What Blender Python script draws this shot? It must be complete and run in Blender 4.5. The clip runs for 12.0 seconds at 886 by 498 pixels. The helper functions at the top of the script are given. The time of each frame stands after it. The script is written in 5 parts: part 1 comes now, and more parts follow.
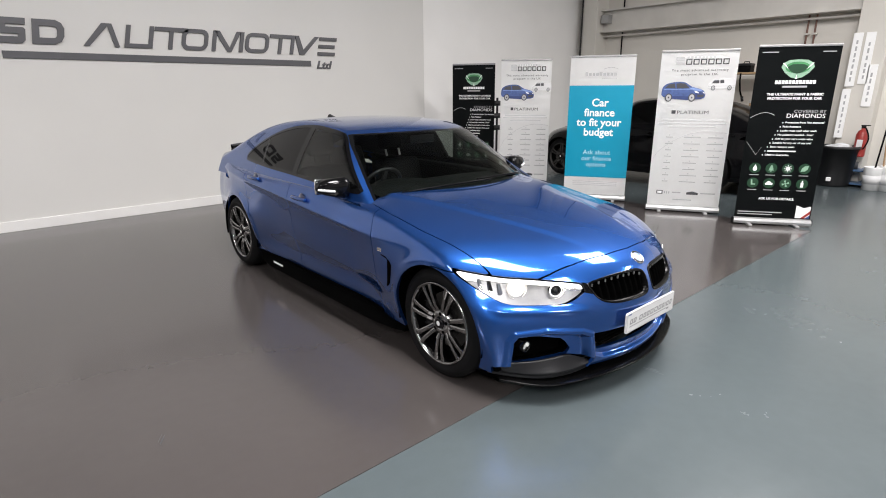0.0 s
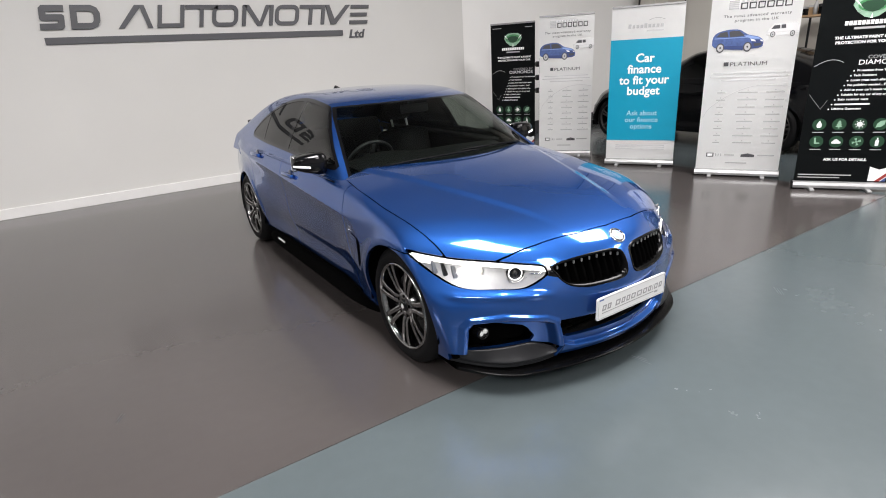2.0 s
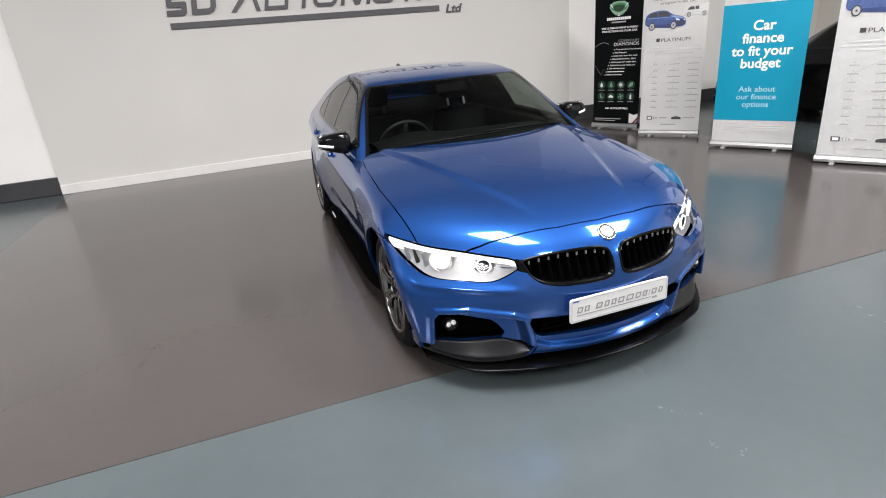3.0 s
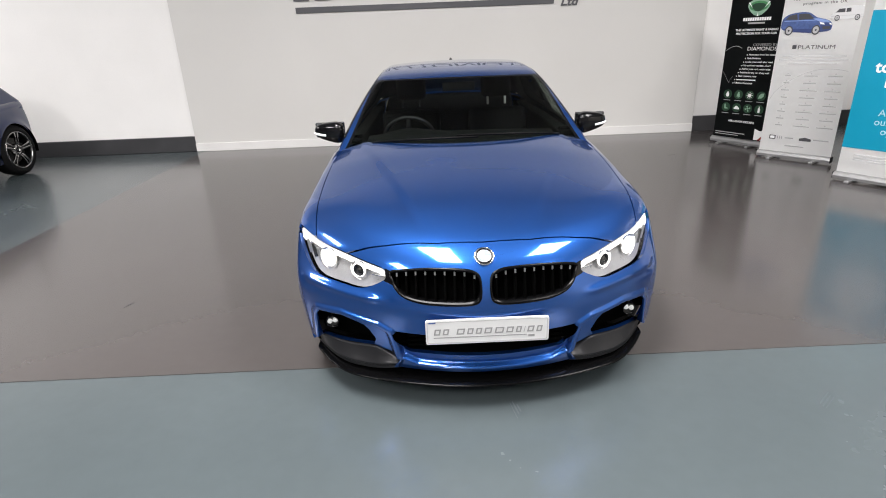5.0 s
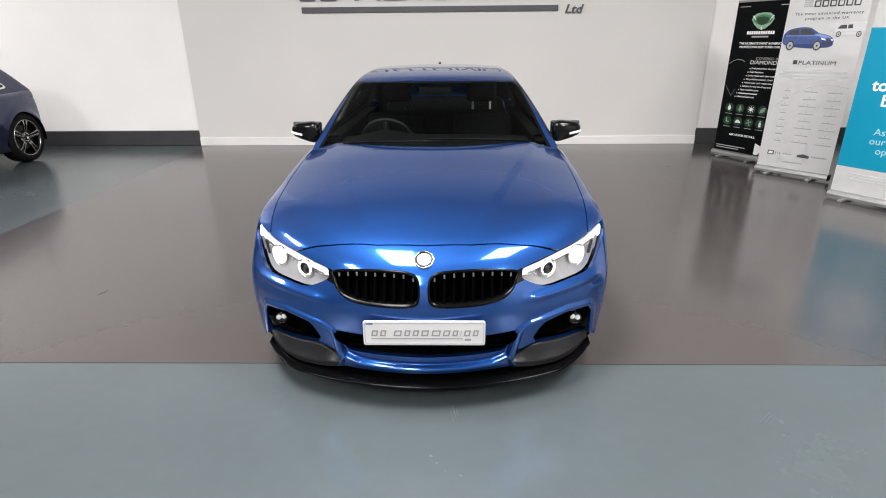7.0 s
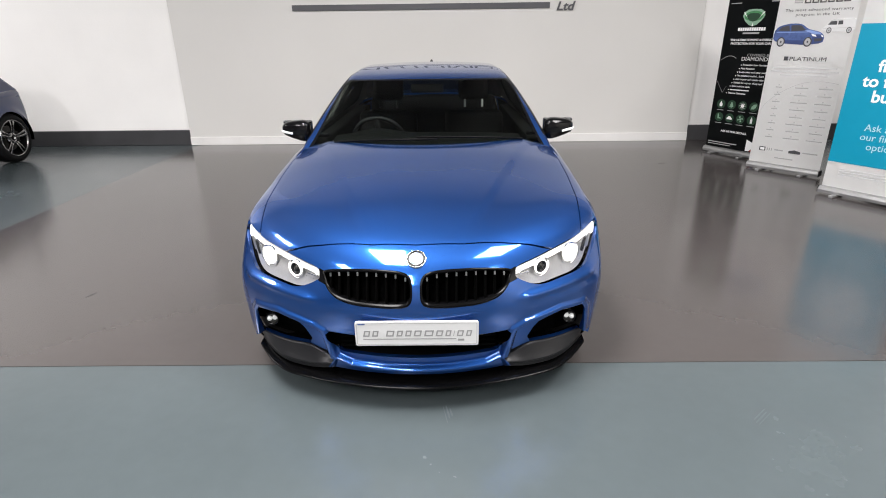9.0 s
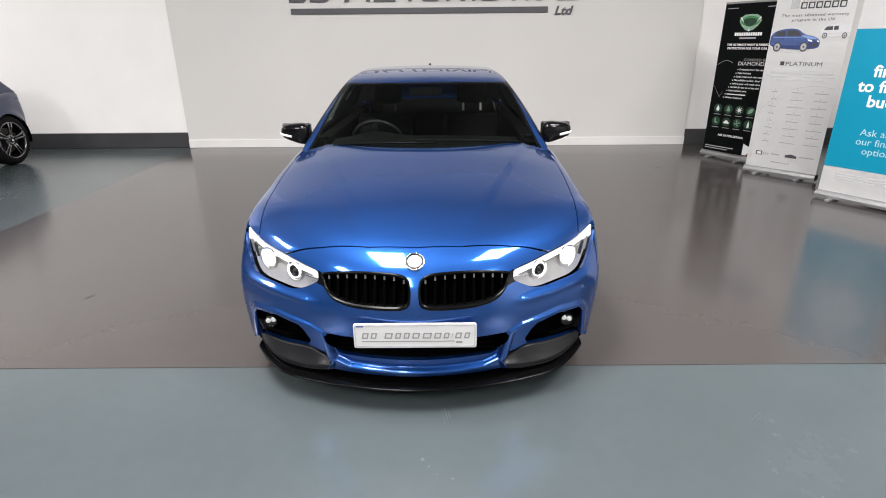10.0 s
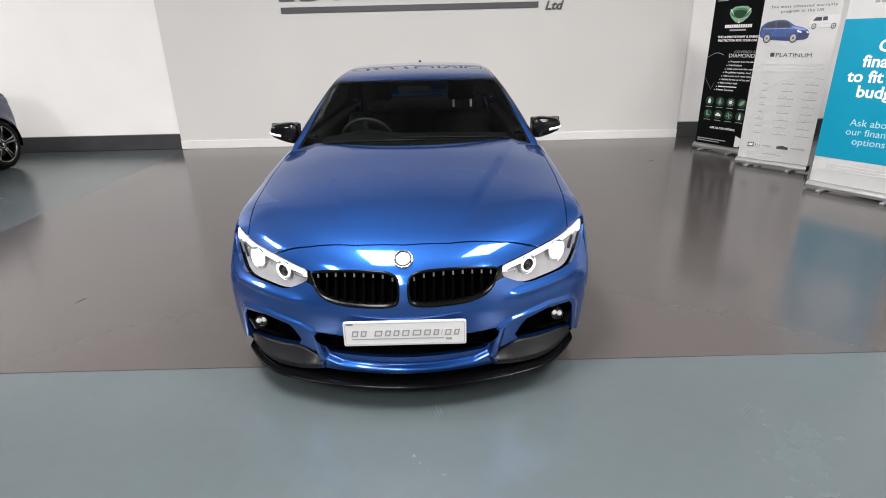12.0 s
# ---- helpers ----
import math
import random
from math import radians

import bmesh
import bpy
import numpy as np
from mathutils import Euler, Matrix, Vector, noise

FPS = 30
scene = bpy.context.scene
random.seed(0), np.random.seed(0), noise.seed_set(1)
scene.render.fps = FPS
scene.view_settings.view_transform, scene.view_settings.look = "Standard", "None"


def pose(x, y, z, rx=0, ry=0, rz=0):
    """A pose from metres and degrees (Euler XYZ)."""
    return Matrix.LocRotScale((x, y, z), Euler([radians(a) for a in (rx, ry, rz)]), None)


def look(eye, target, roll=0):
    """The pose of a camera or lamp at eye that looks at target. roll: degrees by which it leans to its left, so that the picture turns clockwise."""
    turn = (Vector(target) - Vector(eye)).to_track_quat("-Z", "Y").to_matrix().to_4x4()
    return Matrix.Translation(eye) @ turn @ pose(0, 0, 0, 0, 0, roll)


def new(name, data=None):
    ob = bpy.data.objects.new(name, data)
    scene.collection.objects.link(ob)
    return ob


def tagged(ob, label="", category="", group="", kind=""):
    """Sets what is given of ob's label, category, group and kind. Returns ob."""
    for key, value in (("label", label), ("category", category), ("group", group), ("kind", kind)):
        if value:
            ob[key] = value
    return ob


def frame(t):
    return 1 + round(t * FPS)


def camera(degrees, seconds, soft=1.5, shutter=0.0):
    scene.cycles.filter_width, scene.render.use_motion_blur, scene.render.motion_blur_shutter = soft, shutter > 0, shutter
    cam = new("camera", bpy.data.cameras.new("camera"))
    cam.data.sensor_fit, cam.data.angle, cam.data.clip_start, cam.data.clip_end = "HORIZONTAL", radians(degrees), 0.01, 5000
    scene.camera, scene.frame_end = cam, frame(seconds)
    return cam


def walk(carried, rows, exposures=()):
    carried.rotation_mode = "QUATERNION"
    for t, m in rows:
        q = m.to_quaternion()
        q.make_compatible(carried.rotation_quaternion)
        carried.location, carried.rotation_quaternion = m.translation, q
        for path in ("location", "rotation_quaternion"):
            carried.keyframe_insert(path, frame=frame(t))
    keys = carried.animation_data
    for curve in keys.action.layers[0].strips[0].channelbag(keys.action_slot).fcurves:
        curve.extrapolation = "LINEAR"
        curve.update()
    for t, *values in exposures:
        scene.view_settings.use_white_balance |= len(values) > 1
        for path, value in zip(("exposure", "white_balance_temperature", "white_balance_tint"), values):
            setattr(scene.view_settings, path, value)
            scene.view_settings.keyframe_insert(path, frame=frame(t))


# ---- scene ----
cam = camera(78.9, 12.0, 1.0)
PATH = [
    (0, (-2.682, -1.332, 1.591), (-1.418, 0.111, 1.026), -0.3),
    (0.5, (-2.618, -1.379, 1.591), (-1.375, 0.077, 1.013), -0.8),
    (1, (-2.508, -1.452, 1.579), (-1.335, 0.047, 0.964), -1.0),
    (1.5, (-2.351, -1.49, 1.569), (-1.228, 0.038, 0.934), -2.3),
    (2, (-2.084, -1.544, 1.579), (-1.064, 0.039, 0.906), -3.4),
    (2.5, (-1.726, -1.697, 1.554), (-0.921, 0.004, 0.876), -4.1),
    (3, (-1.391, -1.813, 1.56), (-0.818, -0.039, 0.835), -5.0),
    (3.2, (-1.261, -1.845, 1.546), (-0.761, -0.045, 0.833), -4.8),
    (4.8, (-0.272, -1.995, 1.553), (-0.25, -0.131, 0.829), -2.5),
    (5, (-0.181, -1.981, 1.558), (-0.172, -0.119, 0.827), -2.3),
    (5.5, (0.034, -1.988, 1.556), (-0.087, -0.124, 0.841), -2.7),
    (6, (0.138, -2.01, 1.563), (-0.029, -0.154, 0.839), -1.7),
    (6.5, (0.138, -2.007, 1.56), (0.079, -0.142, 0.84), -0.4),
    (7, (0.133, -2.004, 1.563), (0.086, -0.139, 0.842), -0.5),
    (9, (0.139, -1.98, 1.557), (0.115, -0.117, 0.83), -0.7),
    (9.5, (0.137, -1.985, 1.557), (0.116, -0.123, 0.828), -0.5),
    (10, (0.137, -1.991, 1.559), (0.121, -0.124, 0.843), -0.5),
    (10.5, (0.133, -1.998, 1.561), (0.123, -0.129, 0.848), -0.5),
    (11, (0.136, -1.997, 1.562), (0.128, -0.124, 0.862), -0.4),
    (11.5, (0.135, -1.996, 1.561), (0.128, -0.119, 0.871), -0.5),
    (12, (0.175, -1.994, 1.558), (0.169, -0.131, 0.832), -1.4),
]
walk(cam, [(t, look(eye, target, roll)) for t, eye, target, roll in PATH], [(0, -.04), (2.5, -.01), (5, .07), (12, .06)])

# ---- light ----
world = bpy.data.worlds.new("world")
world.use_nodes = True
scene.world = world
sky = world.node_tree.nodes.new("ShaderNodeTexSky")
sky.sky_type, sky.sun_disc = "NISHITA", False
sky.sun_elevation, sky.sun_rotation = radians(40), radians(200)
world.node_tree.links.new(sky.outputs[0], world.node_tree.nodes["Background"].inputs[0])
world.node_tree.nodes["Background"].inputs[1].default_value = 0.1
CEILING = 5.6
# x, y, width, length, share of the power
# first two follow the nose's reflections; the last four are added fill, unseen
LIGHTS = [(-1.2, -.65, 1.25, 3.0, 1.3), (3.55, -.4, 2.1, 2.2, .85), (-6.5, -4.5, 1.2, 3.0, 1.2), (-9.8, 2.6, 1.6, 2.6, 1.0), (6.5, -5.5, 1.0, 2.6, 1.5), (-1.2, -6.2, 1.0, 2.6, 1.2)]
LIGHT_POWER = 115.0


def ceiling_lamp(x, y, w, l, share):
    lamp = bpy.data.lights.new("ceiling_light", "AREA")
    lamp.shape, lamp.size, lamp.size_y, lamp.energy, lamp.color = "RECTANGLE", w, l, LIGHT_POWER * share * w * l, (1.0, .965, .962)
    ob = new("ceiling_light_lamp", lamp)
    ob.matrix_world = pose(x, y, CEILING - .16)


for light in LIGHTS:
    ceiling_lamp(*light)
scene.view_settings.exposure = 0.0

# ---- materials ----
def mat(name, base, rough=.5, metal=0.0, vary=.12, size=8.0, bump=.0, coat=0.0, spec=.5, fine=120.0, emit=0.0, rough_vary=.1, courses=""):
    """A surface with a broad and a fine variation of colour and gloss, in object space."""
    m = bpy.data.materials.new(name)
    m.use_nodes = True
    nt = m.node_tree
    n, link = nt.nodes, nt.links.new
    b = n["Principled BSDF"]
    b.inputs["Metallic"].default_value = metal
    b.inputs["Specular IOR Level"].default_value = spec
    b.inputs["Coat Weight"].default_value = coat
    b.inputs["Coat Roughness"].default_value = .03
    tc = n.new("ShaderNodeTexCoord")
    big, small = n.new("ShaderNodeTexNoise"), n.new("ShaderNodeTexNoise")
    big.inputs["Scale"].default_value, big.inputs["Detail"].default_value = size, 4
    small.inputs["Scale"].default_value, small.inputs["Detail"].default_value = fine, 3
    for t in (big, small):
        link(tc.outputs["Object"], t.inputs["Vector"])
    mix = n.new("ShaderNodeMath")
    mix.operation = "MULTIPLY_ADD"
    mix.inputs[1].default_value = .35
    link(small.outputs["Fac"], mix.inputs[0])
    link(big.outputs["Fac"], mix.inputs[2])
    span = n.new("ShaderNodeMapRange")
    span.inputs["From Min"].default_value, span.inputs["From Max"].default_value = .4, .95
    span.inputs["To Min"].default_value, span.inputs["To Max"].default_value = 1 - vary, 1 + vary
    link(mix.outputs[0], span.inputs["Value"])
    tint = n.new("ShaderNodeVectorMath")
    tint.operation = "SCALE"
    tint.inputs[0].default_value = base
    link(span.outputs[0], tint.inputs["Scale"])
    link(tint.outputs[0], b.inputs["Base Color"])
    rr = n.new("ShaderNodeMapRange")
    rr.inputs["From Min"].default_value, rr.inputs["From Max"].default_value = .4, .95
    rr.inputs["To Min"].default_value, rr.inputs["To Max"].default_value = rough * (1 - rough_vary), min(1, rough * (1 + rough_vary))
    link(mix.outputs[0], rr.inputs["Value"])
    link(rr.outputs[0], b.inputs["Roughness"])
    if bump:
        bp = n.new("ShaderNodeBump")
        bp.inputs["Strength"].default_value, bp.inputs["Distance"].default_value = min(1, bump), .002
        link(small.outputs["Fac"], bp.inputs["Height"])
        link(bp.outputs[0], b.inputs["Normal"])
    if courses:
        parts, flat_on, brick = n.new("ShaderNodeSeparateXYZ"), n.new("ShaderNodeCombineXYZ"), n.new("ShaderNodeTexBrick")
        link(tc.outputs["Object"], parts.inputs[0])
        link(parts.outputs[courses], flat_on.inputs["X"])
        link(parts.outputs["Z"], flat_on.inputs["Y"])
        link(flat_on.outputs[0], brick.inputs["Vector"])
        brick.inputs["Scale"].default_value = 1.0
        brick.inputs["Brick Width"].default_value, brick.inputs["Row Height"].default_value = .45, .225
        brick.inputs["Mortar Size"].default_value, brick.inputs["Mortar Smooth"].default_value = .006, .6
        groove = n.new("ShaderNodeBump")
        groove.invert = True
        groove.inputs["Strength"].default_value, groove.inputs["Distance"].default_value = .09, .004
        link(brick.outputs["Fac"], groove.inputs["Height"])
        if bump:
            link(bp.outputs[0], groove.inputs["Normal"])
        link(groove.outputs[0], b.inputs["Normal"])
    if emit:
        b.inputs["Emission Color"].default_value = (*base, 1)
        b.inputs["Emission Strength"].default_value = emit
    return m


def pane_mat(name, tint, ior=1.45):
    """Clear or tinted glass: it lets light straight through and gleams at its surface."""
    m = bpy.data.materials.new(name)
    m.use_nodes = True
    n, link = m.node_tree.nodes, m.node_tree.links.new
    n.remove(n["Principled BSDF"])
    through_it, gleam, mix, facing, curve_up, gloss = n.new("ShaderNodeBsdfTransparent"), n.new("ShaderNodeBsdfGlossy"), n.new("ShaderNodeMixShader"), n.new("ShaderNodeLayerWeight"), n.new("ShaderNodeMath"), n.new("ShaderNodeMath")
    through_it.inputs[0].default_value = (*tint, 1)
    gleam.inputs["Roughness"].default_value = .01
    facing.inputs["Blend"].default_value = .5
    low = ((ior - 1) / (ior + 1)) ** 2
    curve_up.operation, curve_up.inputs[1].default_value = "POWER", 5
    gloss.operation, gloss.inputs[1].default_value, gloss.inputs[2].default_value = "MULTIPLY_ADD", 1 - low, low
    link(facing.outputs["Facing"], curve_up.inputs[0])
    link(curve_up.outputs[0], gloss.inputs[0])
    link(gloss.outputs[0], mix.inputs[0])
    link(through_it.outputs[0], mix.inputs[1])
    link(gleam.outputs[0], mix.inputs[2])
    link(mix.outputs[0], n["Material Output"].inputs["Surface"])
    return m


def flake_paint(name, base, near, wide, share):
    """Metallic paint under clear lacquer: a tight and a wide gleam of its flakes, mixed."""
    m = mat(name, base, near, 1.0, .05, 3, 0, 1.0, fine=900)
    n, link = m.node_tree.nodes, m.node_tree.links.new
    tight, mix = n["Principled BSDF"], n.new("ShaderNodeMixShader")
    broad = n.new("ShaderNodeBsdfPrincipled")
    broad.inputs["Metallic"].default_value, broad.inputs["Roughness"].default_value = 1.0, wide
    tight.inputs["Coat IOR"].default_value = broad.inputs["Coat IOR"].default_value = 1.52
    broad.inputs["Coat Weight"].default_value, broad.inputs["Coat Roughness"].default_value = 1.0, .03
    link(tight.inputs["Base Color"].links[0].from_socket, broad.inputs["Base Color"])
    mix.inputs[0].default_value = share
    link(tight.outputs[0], mix.inputs[1])
    link(broad.outputs[0], mix.inputs[2])
    link(mix.outputs[0], n["Material Output"].inputs["Surface"])
    return m


M = {
    "blue": flake_paint("blue_metallic_paint", (.021, .101, .382), .14, .52, .54),
    "navy": mat("navy_metallic_paint", (.004, .011, .055), .3, .9, .05, 3, 0, 1.0, fine=900),
    "blackpaint": mat("black_car_paint", (.003, .003, .0035), .12, 0, .1, 3, 0, 0, spec=.2),
    "gloss": mat("gloss_black", (.003, .003, .0035), .08, 0, .1, 6, 0, 0, spec=.35),
    "satin": mat("satin_dark_grey", (.015, .015, .0165), .36, .2, .1, 5, 0, spec=.35),
    "plastic": mat("black_plastic", (.003, .003, .0033), .40, 0, .15, 12, .15, spec=.07),
    "lipblack": mat("black_lip_lacquer", (.002, .002, .0022), .20, 0, .15, 12, .05, spec=.12),
    # near-black for dull black parts; also stands in for deep shade in openings
    "void": mat("near_black_and_deep_shade", (.001, .001, .001), .9, 0, .1, spec=.02),
    "rubber": mat("tyre_rubber", (.008, .008, .0085), .62, 0, .2, 20, .4, spec=.08),
    "rim": mat("ferric_grey_alloy", (.30, .298, .295), .20, 1.0, .08, 9),
    "disc": mat("brake_steel", (.06, .058, .055), .45, .8, .2, 20),
    "chrome": mat("chrome", (.75, .75, .76), .08, 1, .03),
    "lampbowl": mat("lamp_reflector", (.36, .355, .35), .30, .35, .06, 30),
    "dish": mat("lamp_dish_chrome", (.82, .81, .80), .16, .95, .05, 20),
    "lit": mat("lit_lamp", (1.0, .97, .93), .3, 0, .02, emit=1.5),
    "litsoft": mat("lit_fog_lamp", (1.0, .97, .92), .3, 0, .02, emit=.58),
    "foglamp": mat("fog_lamp_reflector", (.62, .62, .61), .2, .4, .1, 40, emit=.45),
    "lens": pane_mat("lamp_glass", (.96, .97, .98)),
    "clear": pane_mat("side_window_glass", (.50, .53, .51), 1.72),
    "glass": pane_mat("car_window_glass", (.42, .475, .435), 1.40),
    "tint": pane_mat("tinted_window_glass", (.008, .0085, .0085), 1.50),
    "seat": mat("black_leather", (.004, .004, .0042), .6, 0, .15, 14, .4, spec=.08),
    "dash": mat("dashboard_black", (.006, .0066, .0063), .6, 0, .12, 10, .4, spec=.08),
    "platewhite": mat("plate_white", (.62, .62, .615), .4, 0, .02),
    "white": mat("white_print", (.90, .90, .89), .45, 0, .02),
    "scuffmark": mat("pale_scuff", (.072, .088, .094), .42, 0, .2, 40, spec=.2),
    "shutter": mat("unseen_front_wall_grey", (.26, .26, .265), .5, 0, .1, 2, .2),
    "wallwhite": mat("white_wall_paint", (.88, .87, .85), .7, 0, .035, 1.2, .25, fine=60, courses="X"),
    "beige": mat("beige_wall_paint", (.66, .650, .625), .62, 0, .03, .8, .15, fine=90),
    "skirting": mat("white_skirting_gloss", (.80, .79, .77), .3, 0, .04, 3),
    "plinth": mat("dark_grey_plinth", (.045, .045, .048), .45, 0, .2, 4, .3),
    "letter": mat("dark_grey_sign_acrylic", (.085, .085, .092), .35, 0, .05, 3),
    "darkfloor": mat("taupe_epoxy_floor", (.060, .053, .051), .17, 0, .08, .9, .02, spec=.72, rough_vary=.12, fine=14),
    "bluefloor": mat("blue_grey_epoxy_floor", (.070, .086, .091), .25, 0, .09, .9, 0, spec=.70, rough_vary=.12, fine=14),
    "ceiling": mat("ceiling_sheet", (.42, .42, .415), .7, 0, .1, 1.0),
    "alu": mat("brushed_aluminium", (.40, .40, .40), .42, .7, .08, 12),
    "teal": mat("teal_print", (.0, .27, .42), .4, 0, .03),
    "paleteal": mat("pale_teal_print", (.42, .66, .74), .4, 0, .03),
    "charcoal": mat("charcoal_print", (.0085, .0102, .0108), .45, 0, .10, 2, spec=.12),
    "green": mat("green_print", (.06, .24, .09), .4, 0, .25, 18),
    "greendark": mat("dark_green_print", (.013, .052, .024), .4, 0, .2, 10),
    "printgrey": mat("grey_print", (.42, .42, .42), .5, 0, .05),
    "printdark": mat("dark_print", (.05, .05, .055), .5, 0, .05),
    "printpale": mat("pale_grey_print", (.62, .62, .62), .5, 0, .03),
    "palegreen": mat("pale_green_print", (.26, .42, .30), .4, 0, .2, 20),
    "printblue": mat("blue_print", (.055, .095, .25), .5, 0, .35, 22),
    "printdeep": mat("deep_blue_print", (.03, .05, .16), .5, 0, .1, 14),
    "printsky": mat("light_blue_print", (.22, .32, .60), .5, 0, .1, 14),
    "platetext": mat("grey_plate_print", (.26, .26, .26), .5, 0, .05),
    "cream": mat("cream_wall_paint", (.62, .595, .545), .7, 0, .05, 1.2, .25, fine=60, courses="Y"),
    "sidewall": mat("unseen_side_wall_dark", (.07, .07, .075), .6, 0, .1, 1.0, .2),
    "red": mat("red_enamel", (.30, .035, .03), .3, 0, .08),
    "bin": mat("black_bin_plastic", (.010, .010, .011), .45, 0, .2, 6, .2),
    "steel": mat("painted_steel", (.60, .58, .54), .5, .1, .08, 3),
    "rust": mat("copper_pipe", (.16, .085, .065), .45, .3, .2, 8),
    "wood": mat("pale_wood", (.36, .24, .13), .55, 0, .2, 9, .3),
    "bluesteel": mat("blue_painted_steel", (.06, .12, .22), .4, .2, .15, 9),
    "film": mat("milky_plastic_film", (.62, .64, .66), .25, 0, .2, 8),
}


# ---- mesh helpers ----
def part(name, bm, material, parent=None, label="", smooth=False):
    me = bpy.data.meshes.new(name)
    bm.to_mesh(me)
    bm.free()
    me.materials.append(M[material])
    if smooth:
        for p in me.polygons:
            p.use_smooth = True
    ob = new(name, me)
    if parent:
        ob.parent = parent
    return tagged(ob, label)


def thing(name, m, label, category, group=""):
    ob = new(name)
    ob.matrix_world = m
    ob.empty_display_size = .1
    return tagged(ob, label, category, group)


def box(x0, y0, z0, x1, y1, z1, bevel=0.0, bm=None, seg=2):
    bm = bm or bmesh.new()
    ret = bmesh.ops.create_cube(bm, size=1)
    for v in ret["verts"]:
        v.co = Vector(((x0 + x1) / 2 + v.co.x * (x1 - x0), (y0 + y1) / 2 + v.co.y * (y1 - y0), (z0 + z1) / 2 + v.co.z * (z1 - z0)))
    if bevel:
        edges = {e for v in ret["verts"] for e in v.link_edges}
        bmesh.ops.bevel(bm, geom=list(edges), offset=bevel, segments=seg, affect="EDGES", profile=.5)
    return bm


def tube(r, a, b, n=16, bm=None, r2=None, caps=True):
    """A rod from a to b."""
    bm = bm or bmesh.new()
    a, b = Vector(a), Vector(b)
    turn = (b - a).to_track_quat("Z", "Y").to_matrix().to_4x4()
    bmesh.ops.create_cone(bm, cap_ends=caps, segments=n, radius1=r, radius2=r if r2 is None else r2, depth=(b - a).length, matrix=Matrix.Translation((a + b) / 2) @ turn)
    return bm


def slab(points, depth, bm=None, bevel=0.0):
    """A flat outline in x and z, thickened from y = 0 to y = -depth."""
    bm = bm or bmesh.new()
    vs = [bm.verts.new((x, 0, z)) for x, z in points]
    f = bm.faces.new(vs)
    f.normal_update()
    ret = bmesh.ops.extrude_face_region(bm, geom=[f])
    bmesh.ops.translate(bm, verts=[g for g in ret["geom"] if isinstance(g, bmesh.types.BMVert)], vec=(0, -depth, 0))
    bmesh.ops.recalc_face_normals(bm, faces=bm.faces[:])
    if bevel:
        bmesh.ops.bevel(bm, geom=bm.edges[:], offset=bevel, segments=1, affect="EDGES")
    return bm


def disc_points(cx, cz, rx, rz=None, n=28, a0=0, a1=360):
    rz = rz or rx
    full = abs(a1 - a0) >= 360
    return [(cx + rx * math.cos(radians(a0 + (a1 - a0) * i / (n if full else n - 1))), cz + rz * math.sin(radians(a0 + (a1 - a0) * i / (n if full else n - 1)))) for i in range(n)]


def round_rect(x0, z0, x1, z1, r, n=5):
    out = []
    for cx, cz, a in ((x1 - r, z1 - r, 0), (x0 + r, z1 - r, 90), (x0 + r, z0 + r, 180), (x1 - r, z0 + r, 270)):
        out += [(cx + r * math.cos(radians(a + 90 * i / n)), cz + r * math.sin(radians(a + 90 * i / n))) for i in range(n + 1)]
    return out


def ring(outer, inner, depth, bm=None):
    """A flat frame between two outlines with the same count of points, in x and z, thickened to y = -depth."""
    bm = bm or bmesh.new()
    rows = [[bm.verts.new((x, y, z)) for x, z in pts] for pts, y in ((outer, 0), (outer, -depth), (inner, -depth), (inner, 0))]
    n = len(outer)
    for k in range(4):
        for i in range(n):
            bm.faces.new((rows[k][i], rows[k][(i + 1) % n], rows[(k + 1) % 4][(i + 1) % n], rows[(k + 1) % 4][i]))
    bmesh.ops.recalc_face_normals(bm, faces=bm.faces[:])
    return bm


def lathe(profile, axis="x", n=40, bm=None, at=(0, 0, 0)):
    """Turns a profile of (along, radius) about an axis through at."""
    bm = bm or bmesh.new()
    rows = []
    for a, r in profile:
        row = []
        for i in range(n):
            c, s = r * math.cos(2 * math.pi * i / n), r * math.sin(2 * math.pi * i / n)
            p = {"x": (a, c, s), "y": (c, a, s), "z": (c, s, a)}[axis]
            row.append(bm.verts.new(Vector(p) + Vector(at)))
        rows.append(row)
    for r0, r1 in zip(rows, rows[1:]):
        for i in range(n):
            bm.faces.new((r0[i], r0[(i + 1) % n], r1[(i + 1) % n], r1[i]))
    bmesh.ops.recalc_face_normals(bm, faces=bm.faces[:])
    return bm


def sweep(r, pts, n=8):
    """A round bar along a line of points, closed at both ends."""
    bm, rows = bmesh.new(), []
    P = [Vector(p) for p in pts]
    for i, p in enumerate(P):
        d = (P[min(i + 1, len(P) - 1)] - P[max(i - 1, 0)]).normalized()
        a = d.orthogonal().normalized() if i == 0 else (a - d * a.dot(d)).normalized()
        b = d.cross(a)
        rows.append([bm.verts.new(p + (a * math.cos(2 * math.pi * k / n) + b * math.sin(2 * math.pi * k / n)) * r) for k in range(n)])
    for r0, r1 in zip(rows, rows[1:]):
        for k in range(n):
            bm.faces.new((r0[k], r0[(k + 1) % n], r1[(k + 1) % n], r1[k]))
    bm.faces.new(rows[0][::-1])
    bm.faces.new(rows[-1])
    bmesh.ops.recalc_face_normals(bm, faces=bm.faces[:])
    return bm


